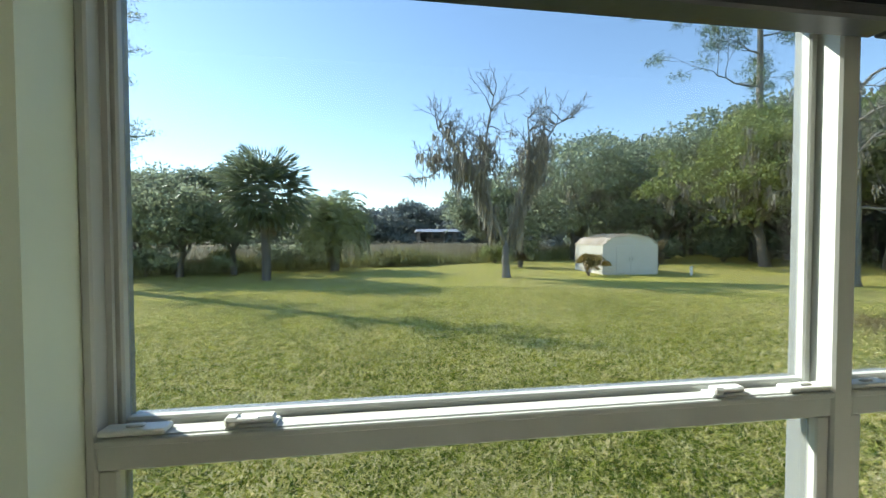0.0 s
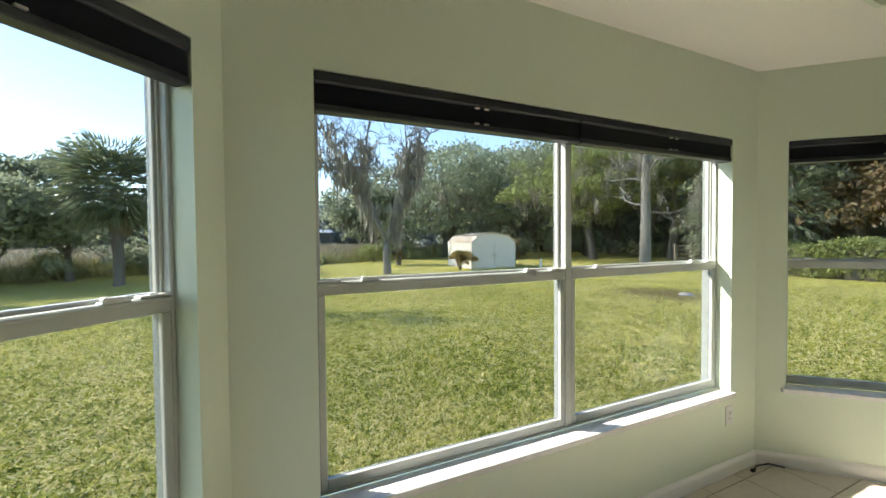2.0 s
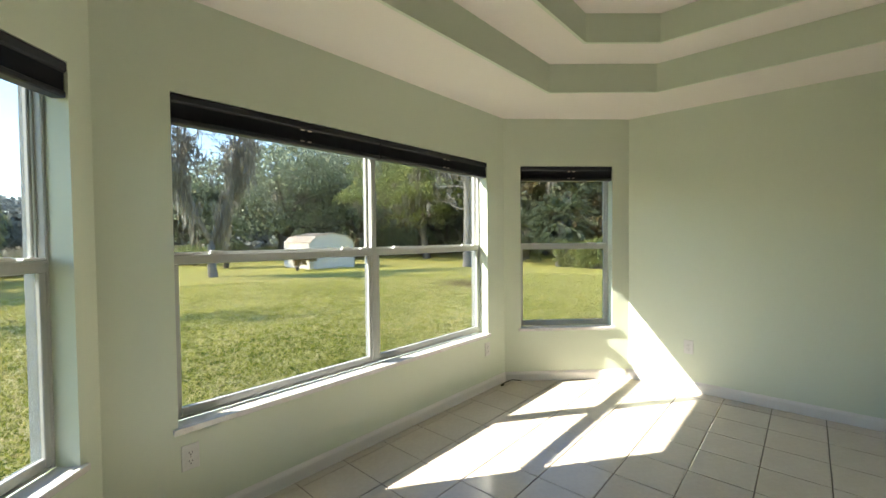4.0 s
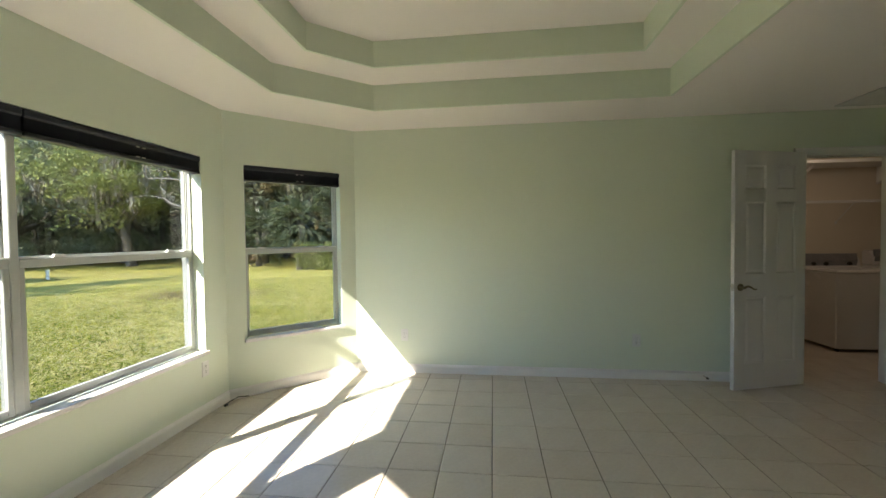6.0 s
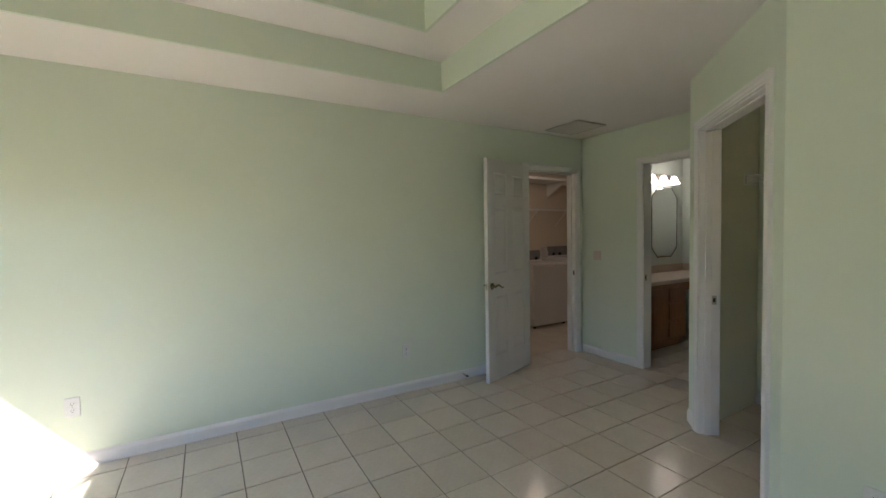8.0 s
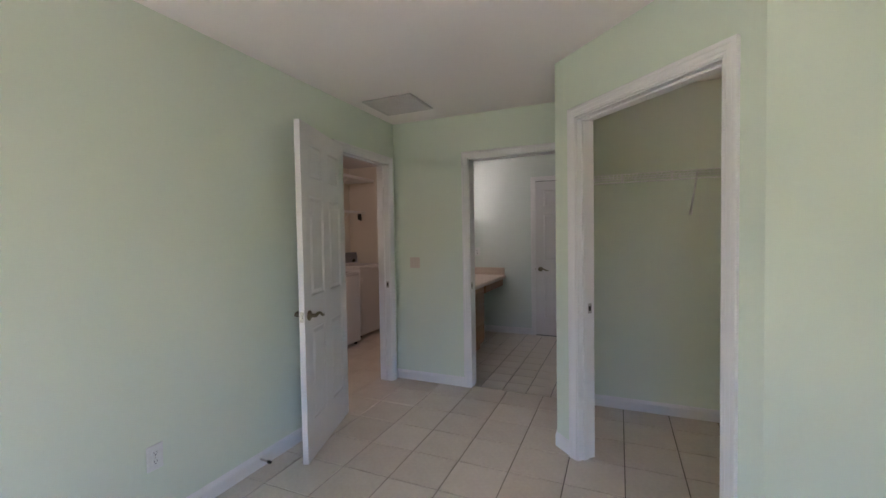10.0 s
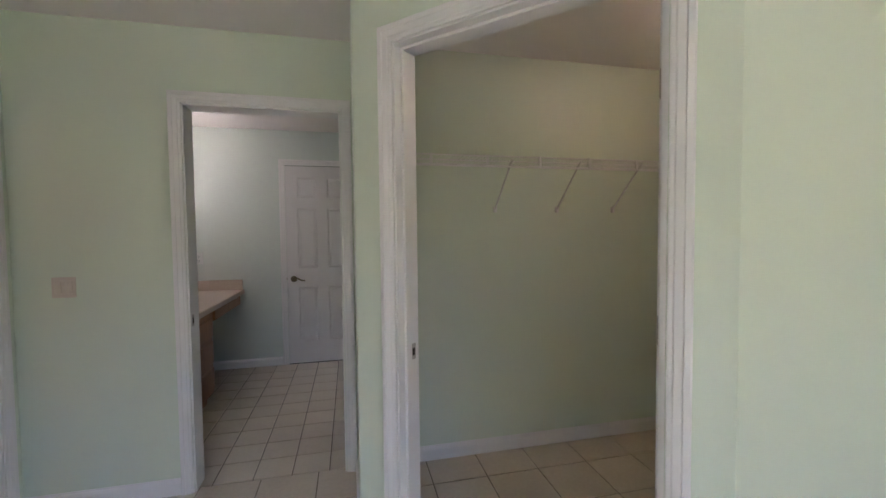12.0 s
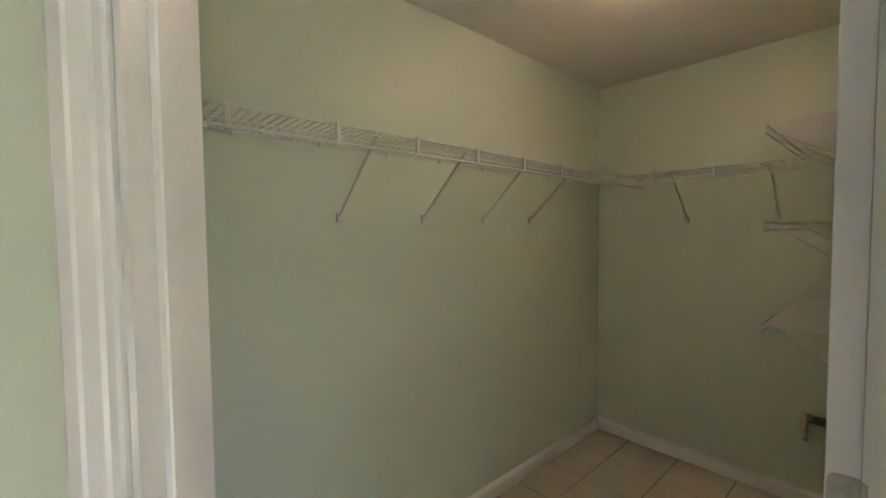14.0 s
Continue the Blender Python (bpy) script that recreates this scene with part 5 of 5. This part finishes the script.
for i in range(110):
    a = -0.55 + 1.75 * i / 110
    for _ in range(3):
        cl.append(((58 * math.cos(a) + rng.normal() * 3, 58 * math.sin(a) + rng.normal() * 2, 0.5 + 8.5 * rng.random()), 2.4 + 1.4 * rng.random()))
tagged(leafage("far_tree_line", cloud(cl, 120), 0.55, "leaf_far_hazed", narrow=0.7), "tree line across the marsh, haze put into its leaf colour", "woods", kind="stuff")

# marsh reeds behind the bank
k = 60000
x = rng.uniform(-32, 26, k)
e = 24.2 + 34 * rng.random(k) ** 2.2
y = e + 0.42 * x + rng.normal(size=k) * 0.5
h = (0.35 + 0.75 * rng.random(k)) * (0.8 + 0.35 * np.sin(x * 0.7) * np.cos(y * 0.5))
ang = rng.random(k) * 6.28
cen = np.stack([x, y, GZ + h / 2], 1)
A = np.stack([rng.normal(size=k) * 0.12, rng.normal(size=k) * 0.12, h / 2], 1)
W = np.stack([np.cos(ang), np.sin(ang), np.zeros(k)], 1) * (0.018 + 0.03 * rng.random(k) + 0.0012 * (e - 24))[:, None]
tall = e > 25.6
tagged(quads("marsh_reeds", cen[tall], A[tall], W[tall], "reed"), "dry brown marsh reeds beyond the lawn", "reeds", kind="stuff")
tagged(quads("bank_grass", cen[~tall], A[~tall], W[~tall], "reed_green"), "rank yellow-green grass along the bank", "grass", kind="stuff")

for x, y, r, z, mat, lab in ((-4.2, 23.0, 1.0, 1.0, "leaf_oak", "dark shrub on the marsh bank"), (-2.9, 23.6, 1.0, 1.2, "leaf_oak", "dark shrub on the marsh bank"), (8.3, 26.5, 0.9, 1.1, "leaf_light", "leafy shrub where the lawn meets the marsh"), (-6.3, 21.5, 1.1, 0.9, "reed_green", "straw-coloured shrub on the marsh bank"), (-9, 20, 1.2, 1.0, "leaf_oak", "dark shrub under the trees"), (1.5, 24.9, 0.8, 0.7, "reed_green", "yellowing shrub on the bank"), (3.0, 25.6, 0.8, 0.6, "reed_green", "yellowing shrub on the bank")):
    shrub("shrub", (x, y, GZ), r, z, mat, 0.07, 2600, lab)
shrub("rust_shrub", (9.9, 17.4, GZ), 0.62, 0.95, "flower", 0.06, 2200, "rusty yellow shrub at the shed's corner")
shrub("rust_shrub", (14.0, 18.6, GZ), 0.5, 1.7, "leaf_brown", 0.05, 1800, "twiggy brown shrub beside the shed")
for x, y, r in ((19.8, 26, 1.3), (23.5, 25.0, 1.5), (17.6, 25.5, 1.2)):
    shrub("dark_shrub", (x, y, GZ), r, 1.5, "leaf_oak", 0.11, 2600, "dark evergreen shrub under the oaks")

# clipped hedge
hd = thing("hedge", pose(19.5, 5.6, GZ), "long clipped evergreen hedge across the lawn", "hedge")
pts = np.stack([rng.uniform(-0.7, 0.7, 34000), rng.uniform(-9, 3.2, 34000), rng.uniform(0.05, 1.32, 34000)], 1)
pts += 0.12 * np.stack([np.sin(pts[:, 1] * 3), np.zeros(34000), np.sin(pts[:, 1] * 2.1)], 1) + rng.normal(size=pts.shape) * 0.04
leafage("leaves", pts, 0.075, "leaf_light", hd)
part("stems", boxes(*[(-0.35, 0.35, yy, yy + 0.5, 0.0, 1.05) for yy in np.arange(-8.8, 2.8, 0.55)]), "bark", hd)

# ---- outdoors: shed, fence, dock and small things ----
sh = thing("garden_shed", pose(10.75, 17.75, GZ, 0, 0, -4), "small cream steel garden shed with a rusting roof", "shed")
W_, D_, HW = 2.55, 3.0, 1.28
prof = [(0, 0), (W_, 0), (W_, HW), (W_ * 0.86, HW + 0.33), (W_ * 0.5, HW + 0.5), (W_ * 0.14, HW + 0.33), (0, HW)]
for y in (0.0, D_):
    bm = bmesh.new()
    a = [bm.verts.new((px, y, pz)) for px, pz in prof]
    c = [bm.verts.new((px, y + 0.04, pz)) for px, pz in prof]
    bm.faces.new(a), bm.faces.new(c[::-1])
    for i in range(7):
        bm.faces.new((a[i], a[(i + 1) % 7], c[(i + 1) % 7], c[i]))
    part("gable", bm, "shed", sh)
for x0 in (0.0, W_ - 0.04):
    bm = boxes((x0, x0 + 0.04, 0.04, D_, 0, HW))
    for i in range(14):
        box(bm, x0 - 0.012, x0 + 0.052, 0.1 + i * 0.21, 0.16 + i * 0.21, 0.0, HW)
    part("side_wall", bm, "shed", sh)
roof = prof[2:] 
for i in range(4):
    (xa, za), (xb, zb) = roof[i], roof[i + 1]
    dx, dz = xb - xa, zb - za
    ln = math.hypot(dx, dz)
    nx, nz = dz / ln * 0.03, -dx / ln * 0.03
    if nz < 0:
        nx, nz = -nx, -nz
    bm = bmesh.new()
    v = [bm.verts.new(q) for q in ((xa, -0.08, za), (xb, -0.08, zb), (xb, D_ + 0.1, zb), (xa, D_ + 0.1, za))]
    u = [bm.verts.new((q.co.x + nx, q.co.y, q.co.z + nz)) for q in v]
    bm.faces.new(v[::-1]), bm.faces.new(u)
    for j in range(4):
        bm.faces.new((v[j], v[(j + 1) % 4], u[(j + 1) % 4], u[j]))
    for j in range(9):
        f = j * (D_ + 0.1) / 9
        w = [bm.verts.new((x + nx * s, f + g, z + nz * s)) for x, z in ((xa, za), (xb, zb)) for g in (0, 0.04) for s in (1, 1.9)]
        for q in ((0, 1, 3, 2), (4, 5, 7, 6), (1, 5, 7, 3), (0, 4, 5, 1), (2, 3, 7, 6)):
            bm.faces.new([w[k] for k in q])
    part("roof_panel", bm, "shed_roof", sh, "ribbed roof sheet stained with rust")
for a, b_ in ((0.62, 1.27), (1.29, 1.94)):
    dd = part("door", boxes((a, b_, -0.03, -0.002, 0.06, 1.3), bevel=0.008), "shed", sh, "cream sliding shed door")
    part("handle", boxes(((b_ - 0.08 if a < 1 else a + 0.05), (b_ - 0.05 if a < 1 else a + 0.08), -0.05, -0.03, 0.62, 0.75)), "dark", dd)

pp = thing("vent_pipe", pose(14.45, 16.95, GZ), "short white plastic pipe standing in the lawn", "pipe")
bm = bmesh.new()
tube(bm, [(0, 0, -0.05), (0, 0, 0.34)], 0.055, 12)
part("pipe", bm, "pvc", pp)
bm = bmesh.new()
tube(bm, [(0, 0, 0.3), (0, 0, 0.4)], 0.07, 12)
part("cap", bm, "pvc", pp)

fn = thing("wooden_fence", pose(20.4, 13.6, GZ, 0, 0, -14), "weathered wooden rail fence panel beside the palms", "fence")
for i in range(4):
    part("post", boxes((i * 0.95 - 0.05, i * 0.95 + 0.05, -0.05, 0.05, -0.1, 1.15), bevel=0.008), "wood_grey", fn)
for z in (0.15, 0.36, 0.57, 0.78, 0.99):
    part("slat", boxes((-0.1, 2.95, -0.075, -0.052, z, z + 0.11), bevel=0.005), "wood_grey", fn)

dk = thing("boat_dock", pose(7.6, 75, GZ), "tin-roofed boat dock on posts in the marsh", "dock")
part("deck", boxes((-0.3, 7.1, -0.2, 4.2, 0.35, 0.5)), "wood_grey", dk)
for x in (0.0, 2.3, 4.5, 6.8):
    for y in (0, 4):
        part("post", boxes((x - 0.11, x + 0.11, y - 0.11, y + 0.11, -0.4, 2.75)), "wood_grey", dk)
bm = bmesh.new()
v = [bm.verts.new(c) for c in ((-0.7, -0.7, 2.7), (7.5, -0.7, 2.7), (7.5, 4.7, 2.7), (-0.7, 4.7, 2.7), (-0.4, 2, 3.25), (7.2, 2, 3.25))]
for q in ((0, 1, 5, 4), (1, 2, 5), (2, 3, 4, 5), (3, 0, 4), (0, 3, 2, 1)):
    bm.faces.new([v[i] for i in q])
part("roof", bm, "tin", dk, "pale tin roof")
part("boat", boxes((1.4, 4.6, 1.2, 2.6, 0.9, 1.5), bevel=0.25), "wood_grey", dk, "small boat on a lift")
part("walkway", boxes((-9.0, -0.3, 0.5, 1.5, 0.3, 0.42)), "wood_grey", dk)

st = thing("rock", pose(10.9, 6.8, GZ), "grey stone lying on a bare patch of lawn", "rock")
bm = bmesh.new()
bmesh.ops.create_icosphere(bm, subdivisions=3, radius=0.2)
for v in bm.verts:
    v.co *= 1 + 0.25 * noise.noise(v.co * 6)
    v.co.z *= 0.45
part("stone", bm, "stone", st)
lt = thing("leaf_litter", pose(10.6, 7.2, GZ), "patch of bare earth and dry leaves", "leaf litter", kind="stuff")
pts = np.stack([rng.normal(size=3000) * 0.55, rng.normal(size=3000) * 0.75, 0.012 + 0.012 * rng.random(3000)], 1)
tagged(leafage("leaves", pts, 0.028, "leaf_brown", lt), kind="stuff")

for i, (x, y, mat) in enumerate(((33.5, 20.5, "car"), (31.5, 16.2, "car_pale"), (36.0, 3.0, "car_pale"))):
    c = thing("parked_car", pose(x, y, GZ, 0, 0, 70), "parked car among the trees", "car")
    bm = bmesh.new()
    box(bm, -2.1, 2.1, -0.85, 0.85, 0.3, 0.85, 0.18, 3)
    part("body", bm, mat, c)
    bm = bmesh.new()
    box(bm, -1.2, 1.0, -0.75, 0.75, 0.8, 1.42, 0.28, 3)
    part("cabin", bm, "dark", c)
    for wx in (-1.3, 1.3):
        for wy in (-0.8, 0.8):
            bm = bmesh.new()
            tube(bm, [(wx, wy - 0.1, 0.32), (wx, wy + 0.1, 0.32)], 0.32, 14)
            part("wheel", bm, "dark", c)
hs = thing("brick_house", pose(44, 9, GZ, 0, 0, 75), "low brick house far behind the trees", "house")
part("wall", boxes((-6, 6, -4, 4, 0, 2.7)), "brick_far", hs)
bm = bmesh.new()
v = [bm.verts.new(c) for c in ((-6.5, -4.5, 2.7), (6.5, -4.5, 2.7), (6.5, 4.5, 2.7), (-6.5, 4.5, 2.7), (-5, 0, 4.6), (5, 0, 4.6))]
for q in ((0, 1, 5, 4), (1, 2, 5), (2, 3, 4, 5), (3, 0, 4), (0, 3, 2, 1)):
    bm.faces.new([v[i] for i in q])
part("roof", bm, "bark", hs)
for x in (-4, -1, 2.5):
    part("window", boxes((x, x + 1.2, 4.0, 4.04, 0.9, 2.2)), "pvc", hs)


# ---- floor tiles ----
def tile_mesh(name, sx, sy, h, material):
    bm = bmesh.new()
    b = 0.0035
    lo = [bm.verts.new((x * sx / 2, y * sy / 2, -h)) for x, y in ((-1, -1), (1, -1), (1, 1), (-1, 1))]
    mi = [bm.verts.new((x * sx / 2, y * sy / 2, -b * 0.5)) for x, y in ((-1, -1), (1, -1), (1, 1), (-1, 1))]
    hi = [bm.verts.new((x * (sx / 2 - b), y * (sy / 2 - b), 0)) for x, y in ((-1, -1), (1, -1), (1, 1), (-1, 1))]
    for a, c in ((lo, mi), (mi, hi)):
        for k in range(4):
            bm.faces.new((a[k], a[(k + 1) % 4], c[(k + 1) % 4], c[k]))
    bm.faces.new(hi)
    me = finish(bm, name)
    me.materials.append(M[material])
    return me


floor = bpy.data.objects["floor"]
PX, PY, X0, Y0, GAP = 0.3055, 0.3015, 3.134, -0.416, 0.0055
whole = tile_mesh("tile", PX - GAP, PY - GAP, 0.006, "tile")
joined = bmesh.new()
count = 0
for i in range(-13, 11):
    for j in range(-21, 8):
        x0, x1 = X0 + i * PX, X0 + (i + 1) * PX
        y0, y1 = Y0 + j * PY, Y0 + (j + 1) * PY
        cx, cy = (x0 + x1) / 2, (y0 + y1) / 2
        if cy < BACK - 0.16 and cx < XR + 0.05:
            continue
        if y0 > WIN_Y or cx < XL - 0.1 or cy - WIN_Y > -(cx - CR) + 0.22 or cy - WIN_Y > (cx - CL) + 0.22:
            continue
        if cx > XR + 0.1 and cy > LN:
            continue
        ya = max(y0 + GAP / 2, BACK - 0.03) if cx < XR + 0.05 else y0 + GAP / 2
        yb = min(y1 - GAP / 2, WIN_Y + 0.05)
        if yb - ya < 0.02:
            continue
        near = cx > 0.9 and cx < 4.2 and -4.0 < cy < 1.0 and ya == y0 + GAP / 2
        tilt = ((i * 7 + j * 13) % 11 - 5) * 0.00016
        if near and count < 300 and (cy < -2.69 or cx > 1.35):
            ob = new("tile", whole)
            ob.parent = floor
            ob.matrix_basis = pose(cx, cy, 0, math.degrees(tilt), math.degrees(tilt * 0.7))
            count += 1
        else:
            box(joined, x0 + GAP / 2, x1 - GAP / 2, ya, yb, -0.006, 0.0)
ob = part("tiles", joined, "tile", floor)
tagged(ob, kind="stuff")
BP = 0.205
bath = tile_mesh("bath_tile", BP - 0.006, BP - 0.006, 0.006, "tile_bath")
for i in range(12):
    for j in range(11):
        x, y = 1.95 + BP * (i + 0.5), BACK - 0.036 - BP * (j + 0.5)
        if x < BATH_XR and y > BATH_Y - 0.05:
            ob = new("bath_tile", bath)
            ob.parent = floor
            ob.location = (x, y, 0.0005)
